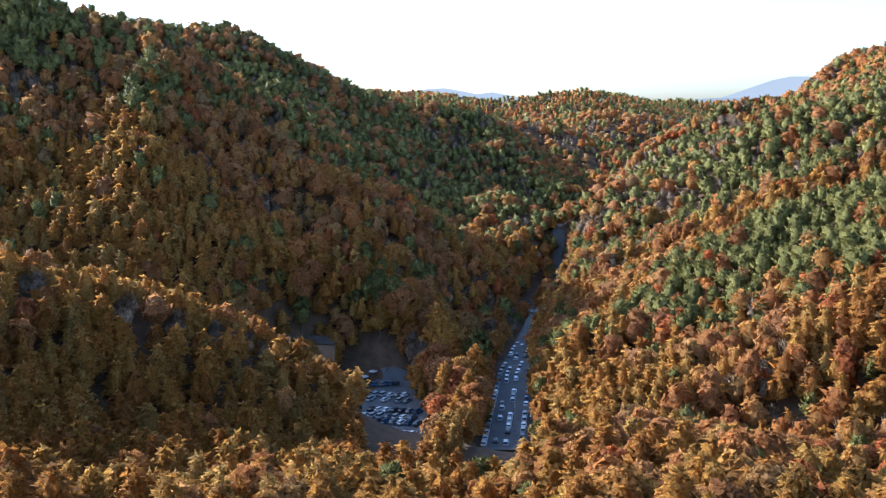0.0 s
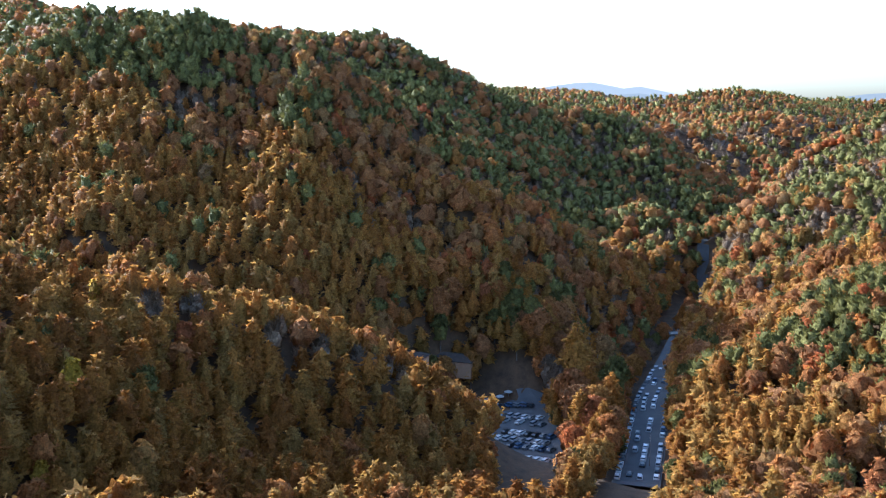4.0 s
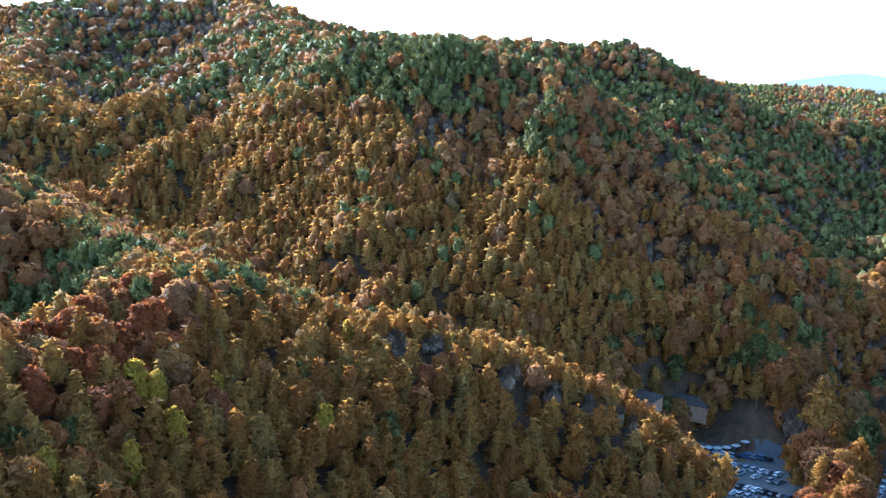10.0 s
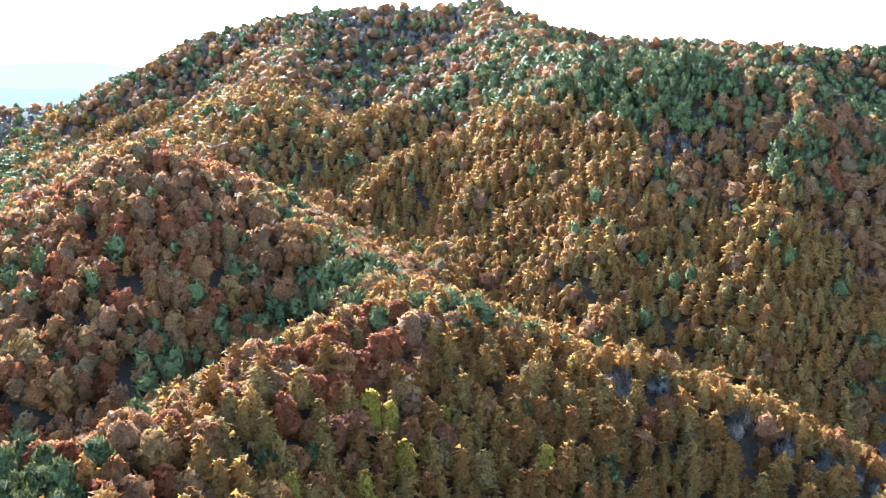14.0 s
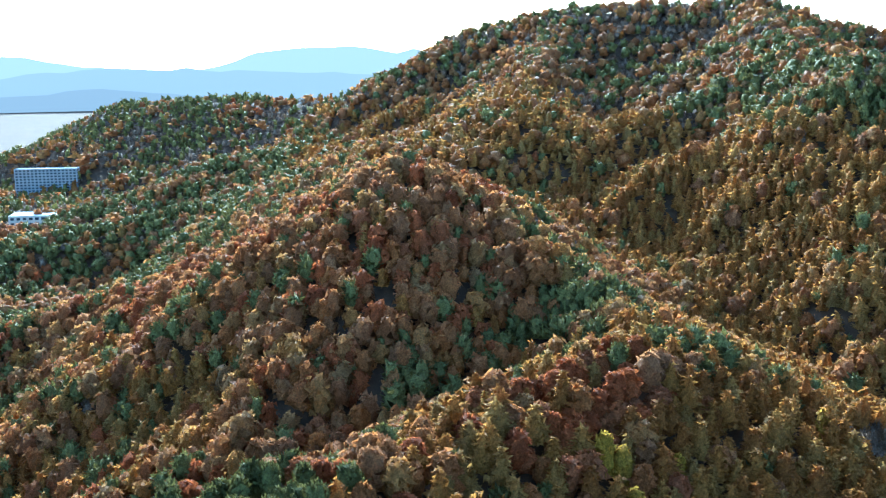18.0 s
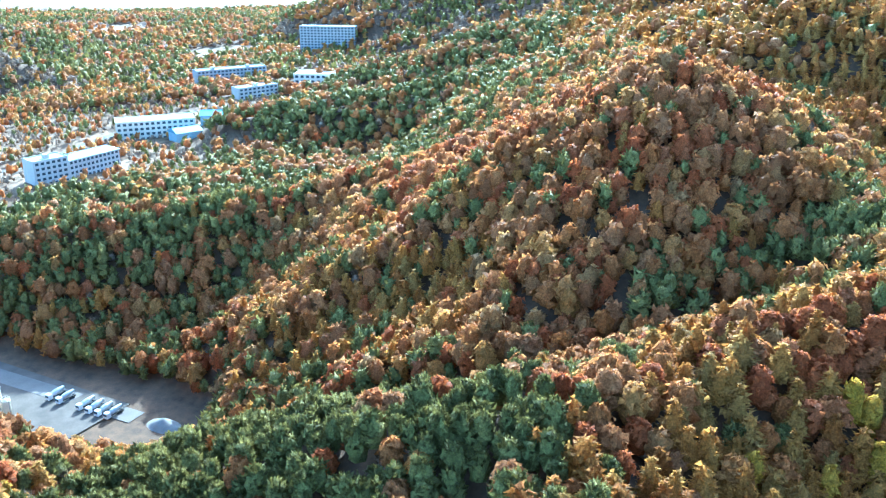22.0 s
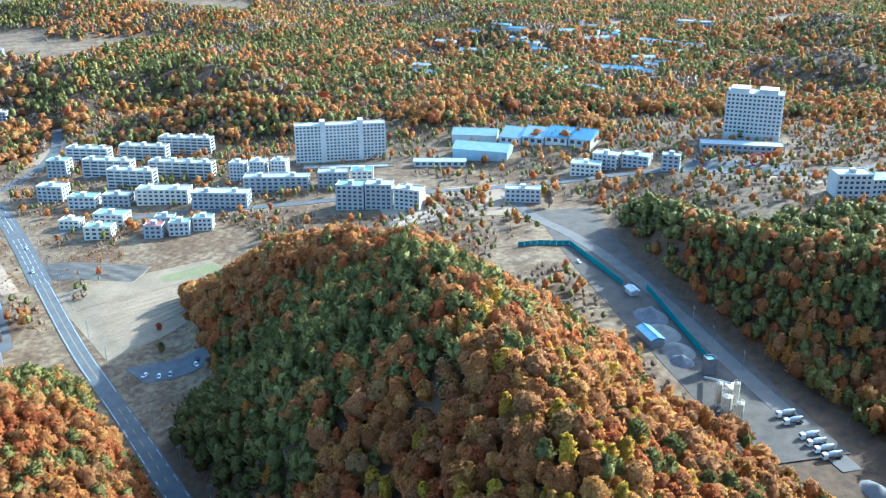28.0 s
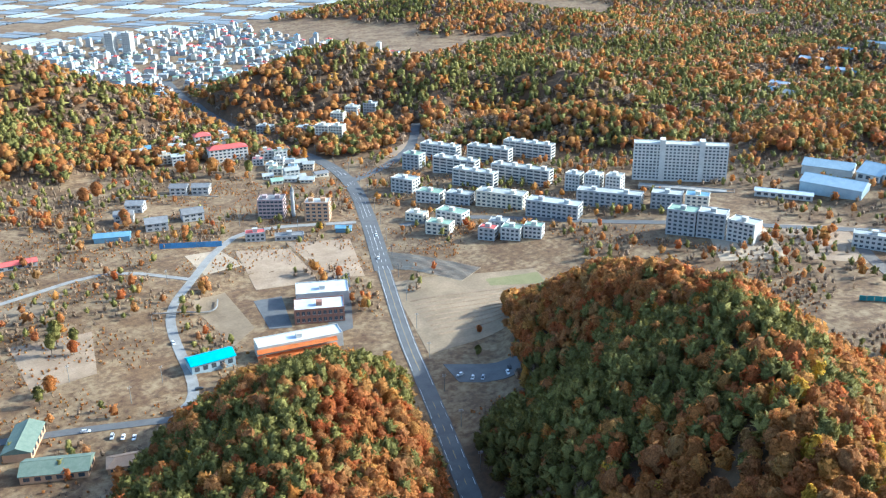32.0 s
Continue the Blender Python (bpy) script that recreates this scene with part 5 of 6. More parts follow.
# blocks in the middle of the town
for px, py, w, d, yaw, fl, wall, rf, cols in (
        (-468, -546, 41, 14, 117, 4, M_CREAM, M_FLATROOF, 9), (-479, -498, 43, 14, 116, 4, M_GREY, M_FLATROOF, 10), (-521, -483, 52, 13, 120, 4, M_GREY, M_FLATROOF, 11),
        (-445, -634, 22, 14, 113, 4, M_WHITE, M_FLATROOF, 5), (-443, -595, 22, 13, 117, 3, M_WHITE, M_GREENROOF, 5), (-455, -570, 22, 12, 117, 3, M_GREY, M_FLATROOF, 5),
        (-423, -543, 24, 13, 110, 3, M_WHITE, M_GREENROOF, 5), (-401, -528, 20, 11, 118, 3, M_CREAM, M_GREENROOF, 4), (-419, -487, 13, 10, 119, 3, M_GREY, M_REDROOF, 3),
        (-430, -474, 15, 11, 122, 3, M_WHITE, M_GREENROOF, 4), (-444, -464, 14, 10, 122, 3, M_WHITE, M_GREENROOF, 4), (-434, -492, 14, 10, 122, 3, M_GREY, M_FLATROOF, 3),
        (-555, -435, 24, 13, 121, 4, M_GREY, M_FLATROOF, 6), (-568, -412, 18, 13, 121, 4, M_CREAM, M_BLUEROOF, 4), (-410, -566, 16, 10, 115, 2, M_CREAM, M_FLATROOF, 4)):
    building("town_block", px, py, w, d, yaw, fl, 3.1, wall, rf, cols, "low concrete town block with a flat roof", 3, group="town blocks", huts=1 + (w > 30))
for px, py in ((-545, -519), (-552, -503), (-560, -487)):
    building("tenement", px, py, 13, 12, 113, 5, 2.9, M_WHITE, M_FLATROOF, 4, "narrow white tenement with a flat roof", 2, category="apartment block", group="three tenements")
building("office_block", -517, -390, 21, 14, 114, 6, 3.1, M_GREY, M_GREENROOF, 5, "grey six-storey block with a pale green roof", 3)
building("office_block", -526, -370, 20, 14, 114, 6, 3.1, M_GREY, M_FLATROOF, 5, "grey six-storey block with cluttered roof", 3)
building("office_block", -534, -350, 20, 13, 100, 5, 3.1, M_WHITE, M_FLATROOF, 5, "white block with a tall blank end wall", 0)
# factories
building("factory", -634, -393, 44, 8, 118, 1, 4.5, M_WHITE, M_WHITEROOF, 8, "long low white factory building", 0, "gable", "factory")
building("factory", -664, -372, 48, 22, 102, 1, 8.5, M_PALEBLUE, M_PALEBLUE, 0, "pale blue metal factory hall", 0, "gable", "factory")
building("factory", -705, -395, 40, 20, 110, 1, 7.0, M_WHITE, M_PALEBLUE, 0, "factory hall with a low pale blue roof", 0, "gable", "factory")
for k in range(4):
    building("factory", -715 - 2 * k, -352 + 21 * k, 20, 30, 92, 1, 6.0, M_WHITE, M_BLUEROOF if k > 1 else M_PALEBLUE, 3, "factory bay with a blue gable roof", 0, "gable", "factory", "factory bays")
building("school_annex", -585, -284, 27, 10, 114, 3, 3.3, M_WHITE, M_FLATROOF, 7, "low white three-storey building by the cleared ground", 2)
building("town_block", -662, -263, 24, 13, 103, 3, 3.3, M_CREAM, M_PALEBLUE, 6, "cream building with a pale blue roof", 2)
building("town_block", -682, -252, 20, 14, 94, 4, 3.2, M_WHITE, M_FLATROOF, 5, "white stepped building on the slope", 2)
building("town_block", -690, -230, 22, 14, 94, 3, 3.2, M_GREY, M_FLATROOF, 5, "grey stepped building on the slope", 2)
building("town_block", -682, -195, 14, 10, 100, 4, 3.2, M_GREY, M_FLATROOF, 3, "small grey block below the hotel", 2)
# hotel, school, hall
ob = building("hotel", -782, -172, 46, 22, 98, 10, 3.4, M_WHITE, M_FLATROOF, 13, "tall white ten-storey hotel with square windows", 5, category="hotel", z0=5.5, huts=0, top=58)
for x0 in (3, 26):
    bm = bmesh.new()
    slab(bm, x0, x0 + 15, 2, 18, 39.6, 43.5)
    part("roof_house", bm, M_WHITE, ob)
building("hotel_podium", -733, -178, 66, 16, 108, 2, 3.8, M_GREY, M_FLATROOF, 14, "wide two-storey hotel podium with glazed front", 2, category="hotel", huts=0, top=56)
building("school", -636, -62, 24, 16, 118, 5, 3.5, M_WHITE, M_FLATROOF, 6, "white five-storey school block", 4, category="school", top=62)
building("school", -648, -41, 42, 14, 128, 4, 3.5, M_WHITE, M_BLUEROOF, 12, "white school wing with a blue hipped roof", 2, "hip", "school", top=62)
building("school_hall", -763, -9, 62, 22, 90, 4, 4.0, M_CREAM, M_WHITEROOF, 14, "wide brown-windowed school hall with a pale flat roof", 3, category="school", top=60, huts=0)
building("sports_dome", -735, 36, 22, 16, 110, 1, 6.0, M_PALEBLUE, M_BLUEROOF, 0, "blue-roofed sports building beside the hall", 0, "gable", top=64)
building("sports_dome", -770, 58, 24, 16, 80, 1, 8.0, M_PALEBLUE, M_BLUEROOF, 0, "blue metal sports building", 0, "gable", top=68)
building("campus_block", -985, 76, 76, 16, 101, 4, 3.5, M_GREY, M_FLATROOF, 18, "long grey campus block among the trees", 2, huts=2)
building("campus_block", -948, 170, 46, 30, 66, 2, 5.0, M_CREAM, M_WHITEROOF, 8, "low campus hall with a pale flat roof", 2, huts=0)
building("campus_block", -884, 105, 44, 14, 112, 3, 3.5, M_WHITE, M_WHITEROOF, 9, "white campus building on the hillside", 2)
building("campus_tower", -1225, 232, 74, 18, 64, 9, 3.6, M_GREY, M_FLATROOF, 16, "tall pale campus building at the hill's foot", 2, huts=0)
building("warehouse", -1535, -429, 58, 25, 93, 3, 4.0, M_GREY, M_DARKROOF, 8, "dark far warehouse in the haze", 0)
for k in range(3):
    building("warehouse", -1347 + 8 * k, -434 + 34 * k, 32, 20, 75, 1, 5.0, M_WHITE, M_PALEBLUE, 0, "pale metal warehouse far off", 0, "gable", "warehouse", "far warehouses")
# flats on the wooded hillside past the junction
for px, py, w, fl, mtl in ((-484, -864, 21, 3, M_GREY), (-486, -827, 15, 6, M_CREAM), (-497, -815, 14, 6, M_CREAM), (-541, -883, 15, 4, M_CREAM), (-461, -912, 17, 3, M_GREY), (-565, -890, 15, 4, M_WHITE), (-588, -886, 15, 4, M_GREY)):
    building("hillside_flats", px, py, w, 12, 127, fl, 3.0, mtl, M_FLATROOF, 4, "flats on the wooded slope past the junction", 2, group="hillside flats", category="apartment block")
# village below the far hill
building("village_hall", -362, -821, 38, 13, 165, 4, 3.2, M_WHITE, M_REDROOF, 9, "white and yellow block with a red roof", 2, "hip")
building("village_hall", -374, -880, 17, 13, 164, 4, 3.2, M_WHITE, M_REDROOF, 4, "white house with a bright red hipped roof", 2, "hip")
rv = np.random.default_rng(41)
for k in range(54):
    if k < 30:
        px, py = -300 - 105 * rv.random() ** 0.8, -830 - 75 * rv.random()
    else:
        px, py = -375 - 75 * rv.random(), -700 - 105 * rv.random()
    if along(MAIN_ROAD, np.array([px]), np.array([py]))[0][0] < 20:
        continue
    rm, nm = ((M_PALEBLUE, "pale blue"), (M_BLUEROOF, "blue"), (M_REDROOF, "red"), (M_FLATROOF, "pale grey"), (M_DARKROOF, "dark grey"), (M_GREENROOF, "green"))[int(rv.choice(6, p=(0.24, 0.16, 0.12, 0.22, 0.14, 0.12)))]
    fl = int(rv.choice((1, 1, 2, 3)))
    building("village_house", px, py, 9 + 5 * rv.random(), 8 + 2 * rv.random(), 140 + 30 * rv.random(), fl, 3.0, M_WHITE if rv.random() < 0.7 else M_CREAM, rm, 3,
             "village house with a %s roof" % nm, 1, "flat" if fl > 1 and rv.random() < 0.6 else "gable", "house", "village houses")

# far town on the plain
rv = np.random.default_rng(43)
TOWN = {}
for k in range(760):
    px, py = -440 - 420 * rv.random(), -1170 - 600 * rv.random() ** 1.2
    w, d, yaw = 7 + 8 * rv.random() ** 2, 6 + 4 * rv.random(), radians(130 + (0, 90)[int(rv.integers(0, 2))] + rv.normal(0, 6))
    h = 3.2 * float(rv.choice((1, 2, 3, 5), p=(0.48, 0.34, 0.14, 0.04)))
    if along(MAIN_ROAD, np.array([px]), np.array([py]))[0][0] < 14:
        continue
    z = float(ground_z(px, py))
    m = pose(px, py, z, 0, 0, math.degrees(yaw))
    wall_key = int(rv.choice(3, p=(0.25, 0.5, 0.25)))
    roof_key = 3 + int(rv.choice(6, p=(0.16, 0.16, 0.08, 0.34, 0.16, 0.10)))
    bm = TOWN.setdefault(wall_key, bmesh.new())
    first = len(bm.verts)
    slab(bm, -w / 2, w / 2, -d / 2, d / 2, -1.5, h)
    bm.verts.ensure_lookup_table()
    bmesh.ops.transform(bm, matrix=m, verts=bm.verts[first:])
    bm = TOWN.setdefault(roof_key, bmesh.new())
    first = len(bm.verts)
    if h < 7 and rv.random() < 0.6:
        v = [bm.verts.new(c) for c in ((-w / 2 - 0.4, -d / 2 - 0.4, h), (w / 2 + 0.4, -d / 2 - 0.4, h), (w / 2 + 0.4, d / 2 + 0.4, h), (-w / 2 - 0.4, d / 2 + 0.4, h), (-w / 2 - 0.4, 0, h + 1.7), (w / 2 + 0.4, 0, h + 1.7))]
        for f in ((0, 1, 5, 4), (2, 3, 4, 5), (1, 2, 5), (3, 0, 4), (3, 2, 1, 0)):
            bm.faces.new([v[i] for i in f])
    else:
        slab(bm, -w / 2 - 0.1, w / 2 + 0.1, -d / 2 - 0.1, d / 2 + 0.1, h, h + 0.35)
        slab(bm, -1.4, 1.4, -1.2, 1.2, h + 0.35, h + 2.4)
    bm.verts.ensure_lookup_table()
    bmesh.ops.transform(bm, matrix=m, verts=bm.verts[first:])
for key, bm in sorted(TOWN.items()):
    look_ = ((M_WHITE, "white"), (M_GREY, "grey"), (M_CREAM, "cream"), (M_PALEBLUE, "pale blue"), (M_BLUEROOF, "blue"), (M_REDROOF, "red"), (M_FLATROOF, "grey"), (M_DARKROOF, "dark grey"), (M_GREENROOF, "green"))[key]
    o = part("town_houses" if key < 3 else "town_roofs", bm, look_[0])
    tagged(o, "%s %s crowded in the far town" % (look_[1], "house walls" if key < 3 else "house roofs"), "houses", kind="stuff")
for px, py in ((-540, -1590), (-565, -1578)):
    building("tower_block", px, py, 15, 15, 130, 13, 3.0, M_WHITE, M_FLATROOF, 4, "white tower block standing over the far town", 2, category="apartment block", group="twin towers")
# scattered farms and workshops behind the hotel hill
rv = np.random.default_rng(47)
for k in range(46):
    px, py = -930 - 560 * rv.random(), -330 - 330 * rv.random()
    rm, nm = ((M_PALEBLUE, "pale blue"), (M_WHITEROOF, "white"), (M_BLUEROOF, "blue"), (M_FLATROOF, "grey"))[int(rv.integers(0, 4))]
    building("workshop", px, py, 14 + 18 * rv.random(), 9 + 6 * rv.random(), 70 + 50 * rv.random(), 1, 4.0 + 2 * rv.random(), M_WHITE, rm, 0, "low workshop with a %s roof" % nm, 0, "gable", "workshop", "workshops in the side valley")

# ---- vehicles ----
def wheel_mesh(rad, wide):
    bm = bmesh.new()
    tube(bm, (0, -wide / 2, 0), (0, wide / 2, 0), rad, rad, 10)
    me = bpy.data.meshes.new("wheel")
    bm.to_mesh(me)
    bm.free()
    me.materials.append(M_RUBBER)
    return me


CAR_WHEEL = wheel_mesh(0.32, 0.22)


def loft(bm, sections):
    """A closed hull through (x, half width, z low, z high) sections."""
    rings = []
    for x, hw, z0, z1 in sections:
        rings.append([bm.verts.new(c) for c in ((x, -hw, z0), (x, hw, z0), (x, hw, z0 + (z1 - z0) * 0.6), (x, hw * 0.88, z1), (x, -hw * 0.88, z1), (x, -hw, z0 + (z1 - z0) * 0.6))])
    for a, b in zip(rings[:-1], rings[1:]):
        for k in range(6):
            bm.faces.new((a[k], a[(k + 1) % 6], b[(k + 1) % 6], b[k]))
    bm.faces.new(rings[0][::-1])
    bm.faces.new(rings[-1])


def car_proto(paint, tall):
    root = new("car")
    bm = bmesh.new()
    loft(bm, [(-2.25, 0.78, 0.35, 0.85), (-2.1, 0.88, 0.25, 0.98), (-0.9, 0.9, 0.22, 0.98), (0.9, 0.9, 0.22, 0.95), (1.9, 0.88, 0.25, 0.82), (2.25, 0.75, 0.32, 0.68)])
    loft(bm, [(-1.75 - 0.3 * tall, 0.62, 1.36 + tall * 0.25, 1.42 + tall * 0.25), (-0.5, 0.66, 1.36 + tall * 0.25, 1.46 + tall * 0.25), (0.35, 0.62, 1.32 + tall * 0.25, 1.42 + tall * 0.25)])
    part("body", bm, paint, root)
    bm = bmesh.new()
    loft(bm, [(-2.1, 0.78, 0.9, 0.98), (-1.7 - 0.3 * tall, 0.7, 0.9, 1.38 + tall * 0.25), (0.35, 0.7, 0.9, 1.36 + tall * 0.25), (1.15, 0.78, 0.88, 0.96)])
    part("glazing", bm, M_GLASS, root)
    for x in (-1.35, 1.4):
        for y in (-0.82, 0.82):
            reuse("wheel", CAR_WHEEL, root, (x, y, 0.32))
    return root


CARS = []
for k, (pm, nm) in enumerate(zip(PAINTS, ("white", "silver", "black", "dark blue", "grey"))):
    c = car_proto(pm, k % 2)
    tagged(c, "%s car parked on the asphalt" % nm, "car", "parked cars")
    CARS.append(c)
rc = np.random.default_rng(61)
PLACED = [0]


def park(x, y, rz, k=None, lift=0.22):
    k = int(rc.choice(5, p=(0.45, 0.2, 0.15, 0.08, 0.12))) if k is None else k
    m = pose(x, y, float(ground_z(x, y)) + lift, 0, 0, rz)
    if PLACED[0] < 5:
        CARS[PLACED[0]].matrix_basis = m
    else:
        copy_thing(CARS[k], m)
    PLACED[0] += 1


for row, (x0, y0, n, rz) in enumerate(((-34, 300, 10, 60), (-36, 306, 10, 60), (-37, 313, 11, 60), (-41, 325, 11, 60), (-42, 331, 11, 60), (-30, 289, 8, 60), (-44, 340, 10, 150))):
    for k in range(n):
        if rc.random() < 0.94:
            park(x0 + 2.7 * k, y0 - 0.55 * k, rz + rc.normal(0, 2))
for k in range(26):
    yy = 274 + 5.4 * k
    cx = float(np.interp(yy, [262, 310, 350, 392, 440], [16, 22, 27, 36, 52]))
    slope = 90 - math.degrees(math.atan2(float(np.interp(yy + 5, [262, 310, 350, 392, 440], [16, 22, 27, 36, 52])) - cx, 5))
    if rc.random() < 0.95:
        park(cx - 6.0, yy, slope, lift=0.35)
    if rc.random() < 0.8:
        park(cx + 6.0, yy + 2, slope, lift=0.35)
    if rc.random() < 0.6:
        park(cx + 0.9, yy + 1, slope, lift=0.35)
    if rc.random() < 0.6:
        park(cx - 2.6 + 0.6 * rc.random(), yy + 3, slope, lift=0.35)
for x, y, rz in ((-282, -334, 40), (-286, -330, 40), (-279, -341, 10), (-297, -322, 60), (-301, -325, 60), (-108, -402, 60), (-112, -398, 60), (-116, -394, 60), (-100, -416, 150), (-173, -478, 80), (-162, -420, 170), (-497, -190, 50), (-372, -553, 60), (-345, -512, 60), (-425, -652, 60)):
    park(x, y, rz, lift=0.3)


def mixer_truck(x, y, rz):
    root = new("mixer_truck")
    root.matrix_basis = pose(x, y, float(ground_z(x, y)) + 0.2, 0, 0, rz)
    bm = bmesh.new()
    slab(bm, -4.2, 3.2, -0.5, 0.5, 0.7, 1.05)
    slab(bm, -4.2, -3.6, -1.1, 1.1, 0.6, 1.2)
    part("chassis", bm, M_RUBBER, root)
    bm = bmesh.new()
    loft(bm, [(2.4, 1.2, 0.7, 2.9), (4.1, 1.2, 0.6, 2.9), (4.4, 1.15, 0.6, 2.3)])
    cab = part("cab", bm, PAINTS[0], root, "white cab with a dark windscreen")
    bm = bmesh.new()
    slab(bm, 4.2, 4.45, -1.0, 1.0, 1.6, 2.5)
    part("windscreen", bm, M_GLASS, cab)
    bm = bmesh.new()
    q = ((2.1, 0.75), (1.2, 1.15), (-0.8, 1.2), (-2.6, 0.85), (-3.6, 0.55))
    for (xa, ra), (xb, rb) in zip(q[:-1], q[1:]):
        tube(bm, (xa, 0, 2.0 + (2.1 - xa) * 0.16), (xb, 0, 2.0 + (2.1 - xb) * 0.16), ra, rb, 12)
    part("drum", bm, PAINTS[1], root, "grey mixing drum")
    bm = bmesh.new()
    slab(bm, -4.1, -3.5, -0.6, 0.6, 2.7, 3.4)
    tube(bm, (-3.8, 0, 2.6), (-4.5, 0, 1.5), 0.3, 0.22, 6)
    part("chute", bm, M_STEEL, root)
    for xw in (3.0, -1.6, -2.9):
        for yw in (-0.95, 0.95):
            reuse("wheel", TRUCK_WHEEL, root, (xw, yw, 0.5))
    return tagged(root, "concrete mixer truck with white cab and grey drum", "truck", "mixer trucks")


TRUCK_WHEEL = wheel_mesh(0.5, 0.45)
for x, y in ((-369, -43), (-364.5, -39), (-356, -31), (-352, -27.5), (-348.5, -24), (-345, -20.5)):
    mixer_truck(x, y, -50)


# ---- the concrete works ----
def fence(name, line, height, material, label, panel=3.0):
    root = new(name)
    for (ax, ay), (bx, by) in zip(line[:-1], line[1:]):
        n = max(1, int(math.hypot(bx - ax, by - ay) / panel))
        yaw = math.degrees(math.atan2(by - ay, bx - ax))
        bm = bmesh.new()
        slab(bm, 0.02, panel - 0.02, -0.04, 0.04, -0.6, height)
        for k in range(9):
            slab(bm, 0.1 + k * (panel - 0.3) / 8, 0.2 + k * (panel - 0.3) / 8, -0.08, -0.04, -0.5, height - 0.05)
        slab(bm, -0.06, 0.06, -0.1, 0.1, -0.6, height + 0.1)
        me = bpy.data.meshes.new("panel")
        bm.to_mesh(me)
        bm.free()
        me.materials.append(material)
        for k in range(n):
            px, py = ax + (bx - ax) * k / n, ay + (by - ay) * k / n
            reuse("panel", me, root, (px, py, float(ground_z(px, py)) + 0.2), yaw)
    return tagged(root, label, "fence")


fence("yard_fence", ((-504, -235), (-524, -207), (-476, -154)), 3.2, M_FENCE, "teal sheet-metal fence round the yard", 4.0)
fence("yard_fence", ((-477, -140), (-402, -84)), 3.5, M_FENCE, "teal sheet-metal fence beside the dusty road", 4.0)
fence("site_fence", ((-228, -627), (-268, -606)), 4.0, M_BLUEFENCE, "tall blue sheet fence beside the plot", 4.0)


def heap(x, y, rx, ry, h, material, label):
    n = 20
    xs, ys = np.linspace(-rx, rx, n), np.linspace(-ry, ry, n)
    X, Y = np.meshgrid(xs, ys)
    k = np.clip(1 - np.sqrt((X / rx) ** 2 + (Y / ry) ** 2), 0, 1)
    Z = h * k * (0.75 + 0.5 * vnoise(X + x, Y + y, 5, 2)) - 0.25
    me = grid_mesh("heap", xs, ys, Z)
    me.materials.append(material)
    o = new("aggregate_mound", me)
    o.matrix_basis = pose(x, y, float(ground_z(x, y)) + 0.2, 0, 0, 40)
    return tagged(o, label, "heap", "aggregate heaps")


heap(-441, -126, 12, 9, 5.5, M_GRAVEL, "dark gravel heap in the yard")
heap(-424, -114, 12, 9, 5.0, M_SAND, "pale sand heap in the yard")
heap(-408, -101, 11, 8, 4.5, M_SAND, "pale crushed stone heap in the yard")
heap(-398, -97, 8, 6, 4.0, M_GRAVEL, "dark gravel heap beside the plant")
heap(-330, -2, 8, 5, 4.0, M_SAND, "sand heap at the yard's end")
building("shed", -468, -150, 8, 5, 45, 1, 3.0, M_WHITE, M_WHITEROOF, 0, "small white-roofed yard office", 0, "gable", "shed", sink=0.5)
building("shed", -416, -126, 16, 7, 45, 1, 4.5, M_STEEL, M_BLUEROOF, 0, "open shed with a bright blue roof", 0, "gable", "shed", sink=0.5)
building("hopper_house", -393, -86, 5, 5, 40, 1, 8.0, M_DARKROOF, M_BLUEROOF, 0, "dark hopper house with a blue cap", 0, category="plant", huts=0, sink=0.5)

ob = new("batching_plant")
ob.matrix_basis = pose(-364, -70, 43.0, 0, 0, 40)
for k, (sx, sy, rad, h) in enumerate(((-1, -1, 1.5, 11.5), (7, -1, 2.3, 9.5), (3.2, 5.0, 1.4, 13), (10.5, 3.5, 1.7, 7.5))):
    bm = bmesh.new()
    tube(bm, (sx, sy, 3.5), (sx, sy, h), rad, rad, 16)
    tube(bm, (sx, sy, h), (sx, sy, h + 0.9), rad, 0.35, 16)
    tube(bm, (sx, sy, 1.2), (sx, sy, 3.5), 0.5, rad, 16)
    for a in range(4):
        ca, sa = math.cos(a * 1.571 + 0.7) * rad * 0.9, math.sin(a * 1.571 + 0.7) * rad * 0.9
        slab(bm, sx + ca - 0.15, sx + ca + 0.15, sy + sa - 0.15, sy + sa + 0.15, -0.5, 4.0)
    silo = part("silo", bm, M_TANK, ob, "cream steel silo")
    bm = bmesh.new()
    for a in range(10):
        c0, c1 = a * 0.628, (a + 1) * 0.628
        p0, p1 = (sx + rad * 1.02 * math.cos(c0), sy + rad * 1.02 * math.sin(c0)), (sx + rad * 1.02 * math.cos(c1), sy + rad * 1.02 * math.sin(c1))
        tube(bm, (*p0, h), (*p0, h + 1.1), 0.05, 0.05, 4)
        tube(bm, (*p0, h + 1.1), (*p1, h + 1.1), 0.05, 0.05, 4)
    part("top_railing", bm, M_TANK, silo)
    bm = bmesh.new()
    tube(bm, (sx + rad + 0.25, sy, 0), (sx + rad + 0.25, sy, h + 1.6), 0.12, 0.12, 6)
    tube(bm, (sx + rad + 0.25, sy, h + 1.6), (sx, sy, h + 1.2), 0.12, 0.12, 6)
    part("filling_pipe", bm, M_STEEL, silo)
